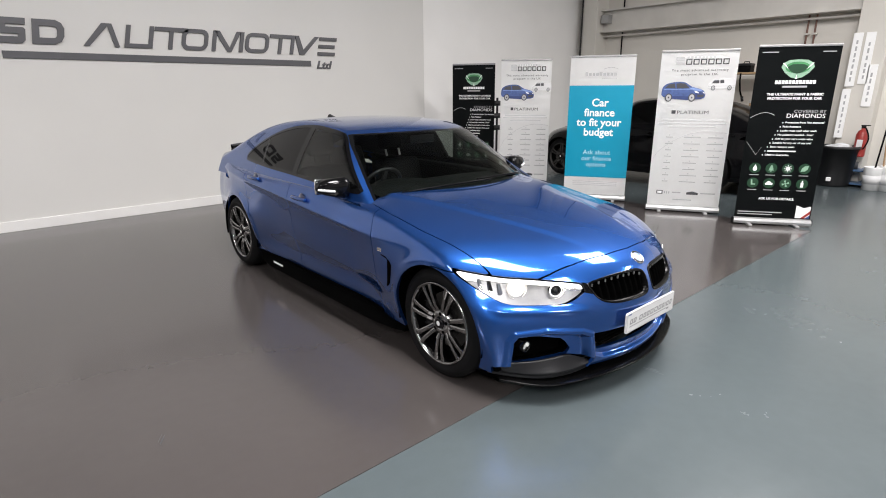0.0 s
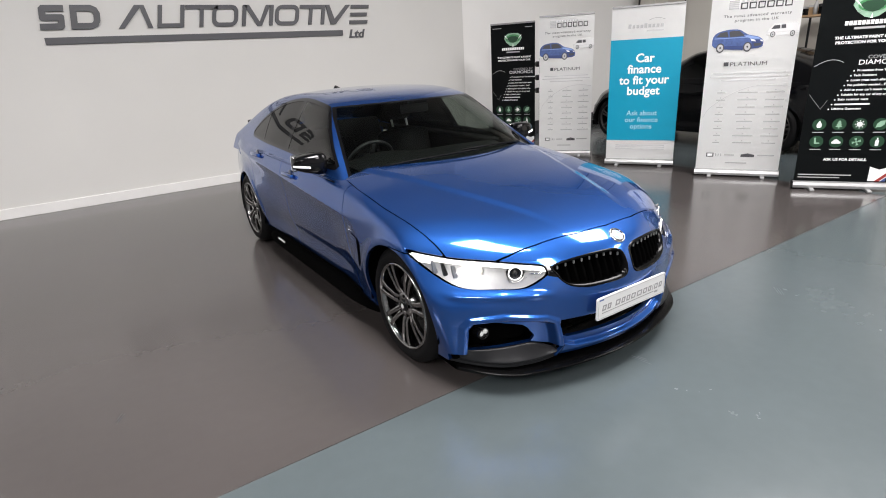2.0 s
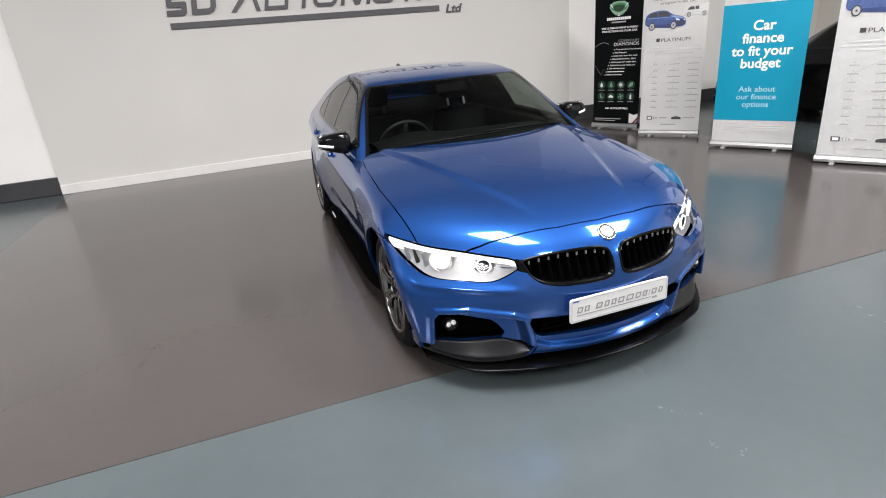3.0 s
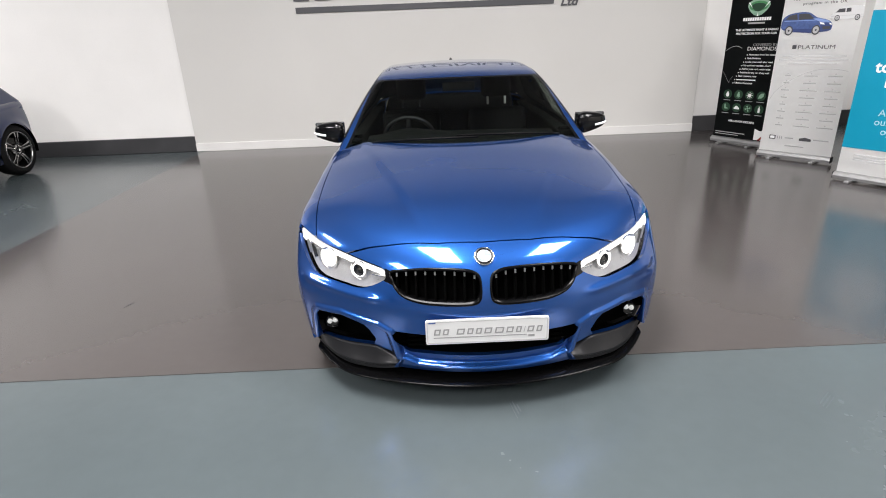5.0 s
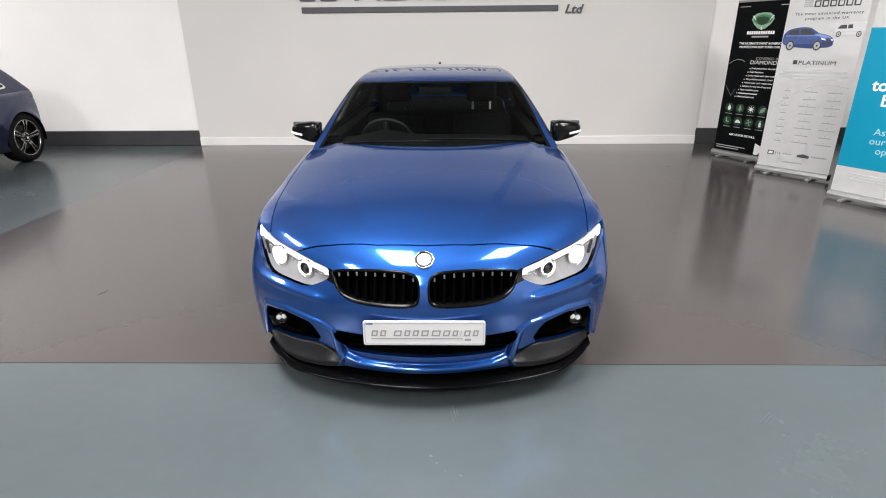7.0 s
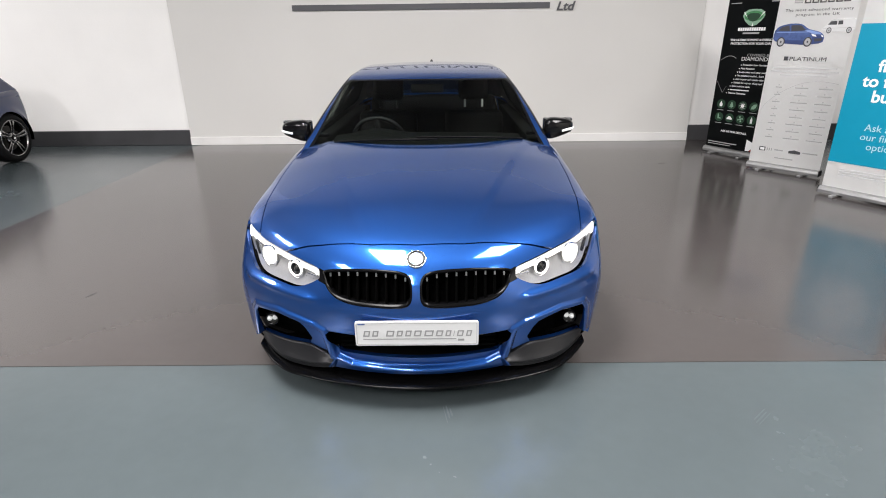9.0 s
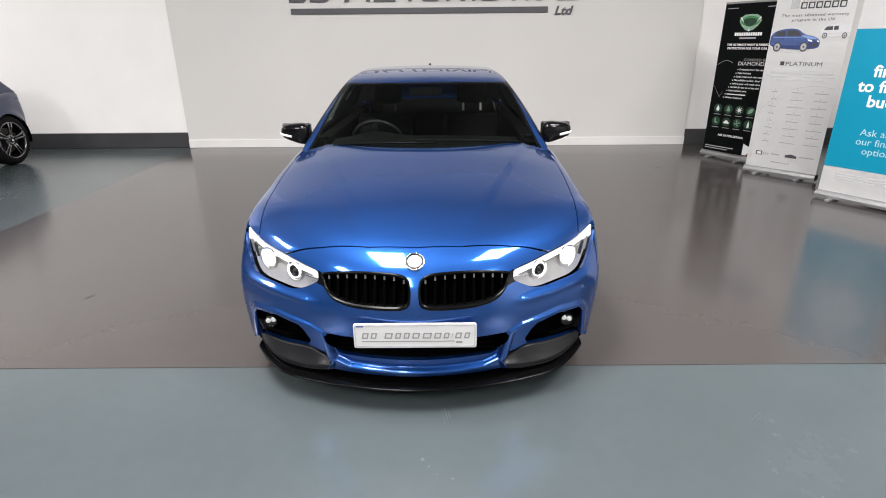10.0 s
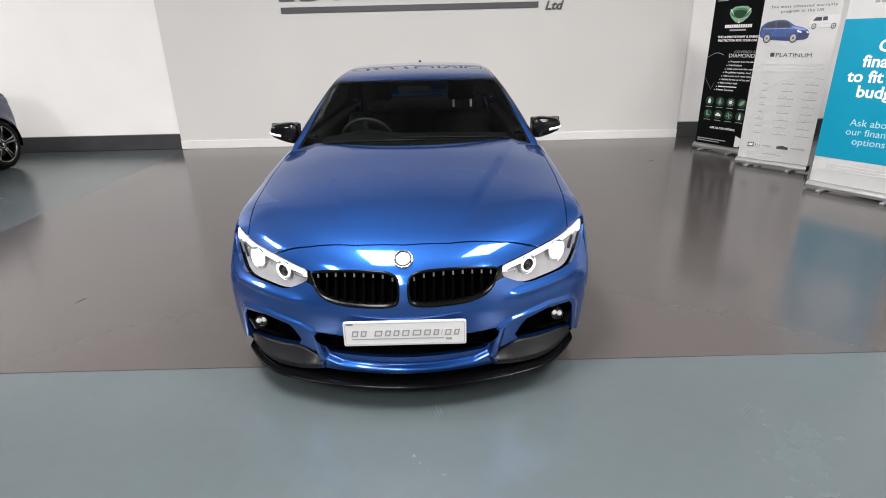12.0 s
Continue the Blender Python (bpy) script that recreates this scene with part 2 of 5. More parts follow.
def writing(name, text, size, x, z, material, parent, align="LEFT", depth=.0012, shear=0.0, bold=0.0, label="", y=0.0, spacing=1.0, wide=1.0):
    """Words in the built-in font, upright in the plane of x and z, facing -y."""
    cu = bpy.data.curves.new(name, "FONT")
    cu.body, cu.size, cu.align_x, cu.extrude, cu.shear, cu.offset, cu.space_character = text, size, align, depth / 2, shear, bold, spacing
    cu.resolution_u = 3
    tmp = bpy.data.objects.new(name, cu)
    scene.collection.objects.link(tmp)
    bpy.context.view_layer.update()
    me = bpy.data.meshes.new_from_object(tmp.evaluated_get(bpy.context.evaluated_depsgraph_get()))
    bpy.data.objects.remove(tmp)
    bpy.data.curves.remove(cu)
    me.transform(pose(x, y - depth / 2, z, 90) @ Matrix.Diagonal((wide, 1, 1, 1)))
    me.materials.clear()
    me.materials.append(M[material])
    ob = new(name, me)
    ob.parent = parent
    return tagged(ob, label)


# ---- the showroom ----
BACK, LEFT_WALL, RIGHT_WALL, FRONT_WALL = 6.80, -11.0, 9.0, -9.5
PANEL_Y, PANEL_X0, PANEL_X1 = 6.735, -4.02, 3.94
LINE_Y, DARK_X0, DARK_X1 = .376, -3.89, 4.55


def setting(name, bm, material, label, category):
    ob = part(name, bm, material)
    return tagged(ob, label, category, kind="structure")


setting("floor", box(LEFT_WALL - .2, FRONT_WALL - .2, -.12, RIGHT_WALL + .2, BACK + .2, -.004), "bluefloor", "glossy blue-grey painted epoxy concrete floor", "floor")
bay = box(DARK_X0, LINE_Y, -.1, DARK_X1, PANEL_Y + .02, 0)
for v in bay.verts:
    if v.co.y < 1 and v.co.x > 0:
        v.co.y += .03
setting("floor_dark_bay", bay, "darkfloor", "glossy dark taupe painted bay on the floor", "floor")
setting("wall_back", box(LEFT_WALL - .2, BACK, -.1, RIGHT_WALL + .2, BACK + .2, CEILING), "wallwhite", "white painted blockwork wall behind the panel", "wall")
setting("wall_panel", box(PANEL_X0, PANEL_Y, -.05, PANEL_X1, BACK + .002, CEILING), "beige", "smooth beige-grey painted feature wall", "wall")
# out of view; kept dark so the car's flank reflects less
setting("wall_left", box(LEFT_WALL - .2, FRONT_WALL, -.1, LEFT_WALL, BACK, CEILING), "sidewall", "unseen side wall, dark to dim reflections on the car", "wall")
setting("wall_right", box(RIGHT_WALL, FRONT_WALL, -.1, RIGHT_WALL + .2, BACK, CEILING), "cream", "cream painted block side wall", "wall")
# added to close the room unseen; its grey sets what the bumper reflects
setting("wall_front", box(LEFT_WALL - .2, FRONT_WALL - .2, -.1, RIGHT_WALL + .2, FRONT_WALL, CEILING), "shutter", "unseen grey wall added at the front to tone reflections", "wall")
setting("ceiling", box(LEFT_WALL - .2, FRONT_WALL - .2, CEILING, RIGHT_WALL + .2, BACK + .2, CEILING + .15), "ceiling", "grey profiled sheet ceiling", "ceiling")
setting("skirting", box(PANEL_X0, PANEL_Y - .022, 0, PANEL_X1, PANEL_Y + .001, .126, .004), "skirting", "white glossy skirting board on the beige wall", "skirting")
setting("plinth_left", box(LEFT_WALL, BACK - .05, 0, PANEL_X0 - .002, BACK + .001, .235, .004), "plinth", "dark grey painted plinth at the wall's foot", "plinth")
setting("plinth_right", box(PANEL_X1 + .002, BACK - .05, 0, RIGHT_WALL, BACK + .001, .235, .004), "plinth", "dark grey painted plinth at the wall's foot", "plinth")
setting("corner_pillar", box(8.55, 6.2, 0, RIGHT_WALL + .001, 6.62, CEILING, .01), "cream", "cream painted pillar in the corner", "pillar")
setting("side_pillar", box(8.66, .86, 0, RIGHT_WALL + .001, 1.30, CEILING, .01), "cream", "cream painted pillar on the side wall", "pillar")


def flat(name, pts, material, parent, y, depth=.0012, label=""):
    ob = part(name, slab(pts, depth), material, parent, label)
    ob.location.y = y
    return ob


def bar(x0, z0, x1, z1):
    return [(x0, z0), (x1, z0), (x1, z1), (x0, z1)]


# frames round all six panels, the four added fill lamps included
for light_x, light_y, light_w, light_l, _ in LIGHTS:
        fitting = thing("ceiling_light", pose(light_x, light_y, CEILING), "white framed rectangular ceiling light panel, lit, placed out of view", "ceiling light", "ceiling lights")
        w2, l2 = light_w / 2, light_l / 2
        for a, b, c, d in ((-w2 - .05, -l2 - .05, w2 + .05, -l2), (-w2 - .05, l2, w2 + .05, l2 + .05), (-w2 - .05, -l2, -w2, l2), (w2, -l2, w2 + .05, l2)):
            part("frame", box(a, b, -.17, c, d, .001, .004), "steel", fitting)

# the sign on the wall: outlines that follow its letters, over a long rule
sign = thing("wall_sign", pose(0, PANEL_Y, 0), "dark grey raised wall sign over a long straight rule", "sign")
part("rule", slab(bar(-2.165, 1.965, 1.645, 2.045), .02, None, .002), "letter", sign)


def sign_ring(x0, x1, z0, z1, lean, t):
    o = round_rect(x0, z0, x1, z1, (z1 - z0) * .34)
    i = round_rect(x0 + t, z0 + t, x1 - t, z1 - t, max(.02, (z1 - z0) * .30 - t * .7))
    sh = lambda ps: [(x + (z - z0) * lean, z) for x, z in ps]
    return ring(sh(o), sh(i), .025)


def sign_letter(kind, x0, x1, z0, z1, lean=.22, t=.050):
    """Outlines after the sign's letters: a ring, a wedge standing or hanging, a bar with a cross bar, a block."""
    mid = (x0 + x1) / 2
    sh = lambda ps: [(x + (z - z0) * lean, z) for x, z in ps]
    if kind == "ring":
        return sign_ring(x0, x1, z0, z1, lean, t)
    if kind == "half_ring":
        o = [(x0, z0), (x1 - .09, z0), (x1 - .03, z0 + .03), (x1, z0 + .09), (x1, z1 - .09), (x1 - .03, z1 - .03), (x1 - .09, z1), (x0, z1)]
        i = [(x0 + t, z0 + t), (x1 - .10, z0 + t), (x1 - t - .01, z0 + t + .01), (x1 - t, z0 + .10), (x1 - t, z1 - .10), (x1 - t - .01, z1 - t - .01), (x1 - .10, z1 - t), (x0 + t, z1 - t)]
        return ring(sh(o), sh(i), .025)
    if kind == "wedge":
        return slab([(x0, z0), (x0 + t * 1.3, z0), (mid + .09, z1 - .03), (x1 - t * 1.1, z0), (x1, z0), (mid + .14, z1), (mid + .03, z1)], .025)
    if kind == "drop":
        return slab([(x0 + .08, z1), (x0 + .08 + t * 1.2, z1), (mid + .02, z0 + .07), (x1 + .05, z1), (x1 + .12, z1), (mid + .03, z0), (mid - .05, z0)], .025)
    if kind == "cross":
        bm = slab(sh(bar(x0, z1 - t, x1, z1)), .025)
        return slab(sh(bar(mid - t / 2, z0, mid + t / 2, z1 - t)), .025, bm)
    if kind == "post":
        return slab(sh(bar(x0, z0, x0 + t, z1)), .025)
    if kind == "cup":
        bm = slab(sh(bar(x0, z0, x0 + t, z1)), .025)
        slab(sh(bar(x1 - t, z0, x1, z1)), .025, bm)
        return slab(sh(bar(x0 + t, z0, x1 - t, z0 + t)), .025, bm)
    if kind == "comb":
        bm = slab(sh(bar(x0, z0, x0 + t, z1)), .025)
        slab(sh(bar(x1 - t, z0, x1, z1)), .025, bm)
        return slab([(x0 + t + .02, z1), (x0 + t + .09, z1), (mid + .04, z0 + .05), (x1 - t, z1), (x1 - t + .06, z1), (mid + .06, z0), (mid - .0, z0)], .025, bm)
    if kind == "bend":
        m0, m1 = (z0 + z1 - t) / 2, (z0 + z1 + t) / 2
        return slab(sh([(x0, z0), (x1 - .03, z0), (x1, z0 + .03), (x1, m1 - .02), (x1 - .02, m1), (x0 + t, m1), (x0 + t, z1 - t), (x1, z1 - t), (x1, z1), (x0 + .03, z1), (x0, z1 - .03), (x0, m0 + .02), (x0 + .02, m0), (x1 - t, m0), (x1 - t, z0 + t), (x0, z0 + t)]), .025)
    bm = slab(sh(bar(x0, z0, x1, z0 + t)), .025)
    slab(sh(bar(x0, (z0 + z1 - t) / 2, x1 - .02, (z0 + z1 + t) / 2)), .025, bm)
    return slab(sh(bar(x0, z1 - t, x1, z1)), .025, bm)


# (letter's outline, start, end) along the rule
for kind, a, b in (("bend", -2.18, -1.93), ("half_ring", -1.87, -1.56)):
    part("emblem", sign_letter(kind, a, b, 2.13, 2.40, .14, .070), "letter", sign)
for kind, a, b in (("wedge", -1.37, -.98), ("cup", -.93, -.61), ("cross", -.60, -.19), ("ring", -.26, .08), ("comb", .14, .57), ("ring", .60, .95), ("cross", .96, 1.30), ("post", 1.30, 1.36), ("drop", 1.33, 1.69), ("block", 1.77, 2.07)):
    part("emblem", sign_letter(kind, a, b, 2.13, 2.40), "letter", sign)
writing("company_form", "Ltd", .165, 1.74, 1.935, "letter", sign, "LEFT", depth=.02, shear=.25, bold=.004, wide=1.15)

for x, y, turn, n in ((1.50, -.03, 40, 3), (.12, 0.0, 100, 3), (2.92, 5.05, 20, 2), (-2.25, 1.22, 60, 2)):
    rnd = random.Random(int(x * 1000))
    bm = bmesh.new()
    for k in range(n):
        px, py, ln = .03 * (rnd.random() - .5), .014 * k - .007 * n, .02 + .05 * rnd.random()
        w = .001 + .002 * rnd.random()
        vs = [bm.verts.new((px + dx, py + dy, 0)) for dx, dy in ((-ln, -w), (-ln * .3, -w * 1.8), (ln, -w * .4), (ln * .9, w), (0, w * 1.5), (-ln * .8, w))]
        bm.faces.new(vs)
    scuff = setting("floor_scuff", bm, "scuffmark" if y < 1 else "plinth", "small scuff on the painted floor", "scuff mark")
    scuff.matrix_world = pose(x, y, .0008 if y > LINE_Y else -.0028, 0, 0, turn)

# --- the car's body as smooth fields: x half-width, y back from the number plate, z up ---
def curve(knots):
    """A smooth (monotone cubic) function through (a, b) knots."""
    k = np.array(knots, float)
    a, b = k[:, 0], k[:, 1]
    h = np.diff(a)
    d = np.diff(b) / h
    m = np.zeros(len(a))
    m[0], m[-1] = d[0], d[-1]
    for i in range(1, len(a) - 1):
        m[i] = 0 if d[i - 1] * d[i] <= 0 else 3 * (h[i - 1] + h[i]) / ((2 * h[i] + h[i - 1]) / d[i - 1] + (h[i] + 2 * h[i - 1]) / d[i])

    def at(v):
        v = np.asarray(v, float)
        i = np.clip(np.searchsorted(a, v) - 1, 0, len(h) - 1)
        s = np.clip((v - a[i]) / h[i], 0, 1)
        out = (b[i] * (1 + 2 * s) * (1 - s) ** 2 + h[i] * m[i] * s * (1 - s) ** 2 + b[i + 1] * s * s * (3 - 2 * s) + h[i] * m[i + 1] * s * s * (s - 1))
        return out + np.where(v < a[0], (v - a[0]) * m[0], 0) + np.where(v > a[-1], (v - a[-1]) * m[-1], 0)
    return at


def step(v, lo, hi):
    s = np.clip((v - lo) / (hi - lo), 0, 1)
    return s * s * (3 - 2 * s)


def smax(k, *fs):
    top = np.maximum.reduce(fs)
    return top + k * np.log(sum(np.exp((f - top) / k) for f in fs))


HOOD = curve([(0.02, .655), (.10, .715), (.20, .762), (.40, .815), (.65, .862), (.95, .910), (1.25, .956), (1.6, .990), (2.2, 1.0), (3.6, 1.0), (4.2, 1.03), (4.55, 1.02), (4.64, .99)])
NOSE = curve([(.10, .07), (.20, .03), (.27, .016), (.36, .006), (.42, -.001), (.48, -.004), (.52, .000), (.58, .015), (.64, .044), (.70, .088), (.75, .16), (.80, .28)])
SWEEP = curve([(.2, .46), (.45, .50), (.60, .62), (.75, .68)])
WIDE = curve([(0.1, .832), (.3, .870), (.55, .888), (.8, .896), (1.2, .895), (1.8, .902), (2.6, .908), (3.3, .908), (3.7, .888), (4.2, .805), (4.64, .68)])
SIDE = curve([(.10, -.085), (.18, -.062), (.30, -.034), (.45, -.011), (.60, 0.0), (.70, -.004), (.80, -.022), (.90, -.052), (1.0, -.10), (1.1, -.18)])
TAIL = curve([(.2, 4.44), (.4, 4.53), (.6, 4.54), (.8, 4.52), (1.02, 4.55)])
SCREEN = curve([(1.15, .905), (1.28, .975), (1.45, 1.073), (1.62, 1.168), (1.78, 1.25), (1.90, 1.305), (2.02, 1.338), (2.2, 1.362), (2.5, 1.378), (2.8, 1.38), (3.1, 1.364), (3.4, 1.322), (3.7, 1.245), (4.0, 1.142), (4.3, 1.035), (4.5, .95)])
WHEELS = ((.80, .327), (3.61, .327))


def f_top(x, y, z):
    x = np.abs(x)
    h = HOOD(y) - .10 * x * x - .19 * np.maximum(0, x - .50) ** 2 - .9 * np.maximum(0, x - .78) ** 2
    dome = .19 + .33 * (y - .10)
    h = h + .010 * (1 - step(x, dome - .028, dome + .028)) * step(y, .15, .5) - .004
    return z - h


def outline(pts, r=.0):
    """Signed distance to a closed outline (below 0 inside), its corners rounded by r."""
    P = np.array(pts, float)

    def at(u, v):
        u, v = np.asarray(u, float), np.asarray(v, float)
        d = np.full(u.shape, 1e9)
        inside = np.zeros(u.shape, bool)
        for (ax, ay), (bx, by) in zip(P, np.roll(P, -1, 0)):
            ex, ey = bx - ax, by - ay
            t = np.clip(((u - ax) * ex + (v - ay) * ey) / (ex * ex + ey * ey), 0, 1)
            d = np.minimum(d, np.hypot(u - ax - t * ex, v - ay - t * ey))
            cross = ((ay > v) != (by > v)) & (u < (bx - ax) * (v - ay) / (by - ay + 1e-12) + ax)
            inside ^= cross
        return np.where(inside, -d, d) - r
    return at


CORNER = outline([(.800, .19), (.792, .366), (.770, .402), (.645, .418), (.47, .394), (.418, .370), (.404, .32), (.384, .226), (.44, .10), (.9, .10)])
CENTRE = outline([(-.3, .378), (.400, .374), (.398, .335), (.372, .232), (.30, .203), (.15, .196), (-.3, .192)])


def f_front(x, y, z):
    x = np.abs(x)
    corner = CORNER(x, z)
    brow = .013 * np.exp(-((z - .514 - .02 * (x - .5)) / .018) ** 2) * step(x, .40, .52) * (1 - step(x, .80, .86))
    inset = .050 * (1 - step(corner, -.034, -.008)) - .012 * (1 - step(corner, .002, .024)) * (1 - step(x, .80, .835)) + .030 * (1 - step(CENTRE(x, z), -.022, .001))
    return NOSE(z) + SWEEP(z) * x * x + .35 * np.maximum(0, x - .62) ** 2 - brow - y + inset


def f_side(x, y, z):
    x = np.abs(x)
    line = .715 + .062 * (y - 1.2)
    fold = step(y, 1.15, 1.7) * (1 - step(y, 4.1, 4.6))
    s = WIDE(y) + SIDE(z) * (1 - .35 * (1 - step(y, .5, 1.2)))
    rise = lambda v: .007 * np.logaddexp(0, np.clip(v / .007, -60, 60))
    up, down = 1 - np.exp(-rise(z - line) / .024), np.clip((line - z) / .42, 0, 1)
    under = 1 - np.exp(-rise(line - z) / .028)
    s = s - .019 * fold * (under - step(line - z, .08, .34))
    tuck = .034 + .026 * (1 - step(y, 2.7, 3.25))
    s = s - fold * (.013 * up + tuck * (1 - (1 - down) ** 2)) + .010 * fold
    for wy, wz in WHEELS:
        r = np.hypot(y - wy, z - wz)
        s = s + .014 * np.exp(-((r - .355) / .055) ** 2) * step(z, .2, .45)
    s = s - .016 * np.exp(-((z - .36) / .07) ** 2) * step(y, 1.2, 1.5) * (1 - step(y, 2.9, 3.25))
    return x - s


def f_body(x, y, z):
    k = .012 + .002 * (1 - step(y, .3, .9))
    return smax(k, f_top(x, y, z), f_front(x, y, z), f_side(x, y, z), y - TAIL(z) + .30 * x * x)


def f_roof(x, y, z):
    x = np.abs(x)
    back = .55 * (1 - step(y, 1.9, 2.9)) - .30 * step(y, 3.0, 4.2)
    xs = -.02 * np.logaddexp(-x / .02, -.72 / .02)
    return z - (SCREEN(y - back * xs * xs) - .070 * xs * xs - .03 * np.maximum(0, xs - .3) ** 2)


def f_glass(x, y, z):
    """The side of the cabin: it leans in towards the roof and tapers to the back."""
    x = np.abs(x)
    return x - (.828 - .42 * (z - .90) - .45 * (z - .90) ** 2 - .035 * step(y, 2.9, 4.3) - .012 * (1 - step(y, 1.4, 2.2)))


def f_cabin(x, y, z):
    return smax(.016, f_roof(x, y, z), f_glass(x, y, z))


# ---- cutting smooth sheets into panels ----
def sheet(field, axis, a, b, lo, hi, own):
    """A fine mesh of the surface field = 0, seen along an axis over the ranges a and b (start, end, step); kept where own > 0."""
    ga = np.linspace(a[0], a[1], int(round((a[1] - a[0]) / a[2])) + 1)
    gb = np.linspace(b[0], b[1], int(round((b[1] - b[0]) / b[2])) + 1)
    A, B = np.meshgrid(ga, gb, indexing="ij")
    A, B = A.ravel(), B.ravel()
    xyz = (lambda c: (c, A, B)) if axis == "x" else (lambda c: (A, c, B)) if axis == "y" else (lambda c: (A, B, c))
    l, h = np.full(A.shape, lo), np.full(A.shape, hi)
    fl = field(*xyz(l))
    ok = fl * field(*xyz(h)) < 0
    for _ in range(34):
        m = (l + h) / 2
        same = field(*xyz(m)) * fl > 0
        l, h = np.where(same, m, l), np.where(same, h, m)
    V = np.array(xyz((l + h) / 2)).T
    n = len(gb)
    i = (np.arange(len(ga) - 1)[:, None] * n + np.arange(n - 1)[None, :]).ravel()
    Q = np.stack([i, i + n, i + n + 1, i + 1], 1)
    F = [tuple(q) for q in Q[ok[Q].all(1)].tolist()]
    V, keep, _ = split(V, F, lambda x, y, z: -own(x, y, z))
    return V, keep


def split(V, F, f):
    """Cuts the faces along f = 0: the points, the faces where f < 0, the faces where f > 0."""
    d = f(V[:, 0], V[:, 1], V[:, 2])
    pos, d = (d > 0).tolist(), d.tolist()
    fresh, cache, inside, outside = [], {}, [], []
    base = len(V)
    for face in F:
        s = [pos[i] for i in face]
        if all(s):
            outside.append(face)
        elif not any(s):
            inside.append(face)
        else:
            p, q = [], []
            for k, i in enumerate(face):
                j = face[(k + 1) % len(face)]
                (q if pos[i] else p).append(i)
                if pos[i] != pos[j]:
                    key = (i, j) if i < j else (j, i)
                    if key not in cache:
                        t = d[key[0]] / (d[key[0]] - d[key[1]])
                        fresh.append(V[key[0]] + (V[key[1]] - V[key[0]]) * t)
                        cache[key] = base + len(fresh) - 1
                    p.append(cache[key])
                    q.append(cache[key])
            if len(p) > 2:
                inside.append(tuple(p))
            if len(q) > 2:
                outside.append(tuple(q))
    return (np.vstack([V, fresh]) if fresh else V), inside, outside


def join(*sheets):
    V, F, n = [], [], 0
    for v, f in sheets:
        V.append(v)
        F += [tuple(i + n for i in face) for face in f]
        n += len(v)
    return np.vstack(V), F


def smooth_line(pts, n=6):
    """Rounds a closed outline into a flowing one."""
    P, out = np.array(pts, float), []
    k = len(P)
    for i in range(k):
        a, b, c, d = P[i - 1], P[i], P[(i + 1) % k], P[(i + 2) % k]
        for s in np.linspace(0, 1, n, endpoint=False):
            out.append(.5 * ((2 * b) + (c - a) * s + (2 * a - 5 * b + 4 * c - d) * s * s + (3 * b - 3 * c + d - a) * s ** 3))
    return [tuple(p) for p in out]


def gradient(field, V):
    e, g = 1e-4, []
    for k in range(3):
        d = np.zeros(3)
        d[k] = e
        g.append((field(*(V + d).T) - field(*(V - d).T)) / (2 * e))
    g = np.array(g).T
    return g / np.maximum(1e-9, np.linalg.norm(g, axis=1))[:, None]


def islands(F):
    """Drops stray crumbs that a cut leaves: pieces of a few faces."""
    link = {}

    def root(i):
        while link.setdefault(i, i) != i:
            link[i] = link[link[i]]
            i = link[i]
        return i
    for f in F:
        a = root(f[0])
        for i in f[1:]:
            link[root(i)] = a
    size = {}
    for f in F:
        size[root(f[0])] = size.get(root(f[0]), 0) + 1
    return [f for f in F if size[root(f[0])] >= max(4, len(F) / 600)]


def panel(name, V, F, field, material, parent, sides="both", rim=.012, push=0.0, label="", seam=None):
    """One panel of a sheet as a mesh with its true normals and turned-in edges. sides: both (joined in the middle), left or right."""
    if not F:
        return None
    F = islands(F)
    used = sorted({i for f in F for i in f})
    index = {j: i for i, j in enumerate(used)}
    V = V[used]
    F = [tuple(index[i] for i in f) for f in F]
    N = gradient(field, V)
    V = V + N * push
    signs = {"both": (1, -1), "left": (1,), "right": (-1,)}[sides]
    area = sum(np.dot(np.cross(V[f[1]] - V[f[0]], V[f[2]] - V[f[0]]), N[f[0]]) for f in F[:40])
    if area < 0:
        F = [f[::-1] for f in F]
    count = {}
    for f in F:
        for i, j in zip(f, f[1:] + f[:1]):
            count.setdefault((min(i, j), max(i, j)), []).append((i, j))
    rims = [v[0] for v in count.values() if len(v) == 1]
    if seam is not None:
        on = np.abs(seam(*V.T)) < .004
        rims = [(i, j) for i, j in rims if not (on[i] and on[j])]
    rims = [(i, j) for i, j in rims if not (V[i][0] < 1e-5 and V[j][0] < 1e-5)]
    verts, norms, faces = [], [], []
    for s in signs:
        base = len(verts)
        flip = np.array((s, 1, 1))
        verts += (V * flip).tolist()
        norms += (N * flip).tolist()
        faces += [tuple(base + i for i in (f if s > 0 else f[::-1])) for f in F]
        if rim:
            for i, j in rims:
                along = V[j] - V[i]
                ln = np.linalg.norm(along)
                if ln < 1e-7:
                    continue
                out = np.cross(along / ln, N[i])
                b = len(verts)
                quad = [V[i], V[j], V[j] - N[j] * rim, V[i] - N[i] * rim]
                verts += [(q * flip).tolist() for q in quad]
                norms += [(out * flip).tolist()] * 4
                faces.append((b + 3, b + 2, b + 1, b) if s > 0 else (b, b + 1, b + 2, b + 3))
    me = bpy.data.meshes.new(name)
    me.from_pydata(verts, [], faces)
    me.materials.append(M[material])
    for p in me.polygons:
        p.use_smooth = True
    me.normals_split_custom_set_from_vertices(norms)
    ob = new(name, me)
    ob.parent = parent
    return tagged(ob, label)


GAP = .0028


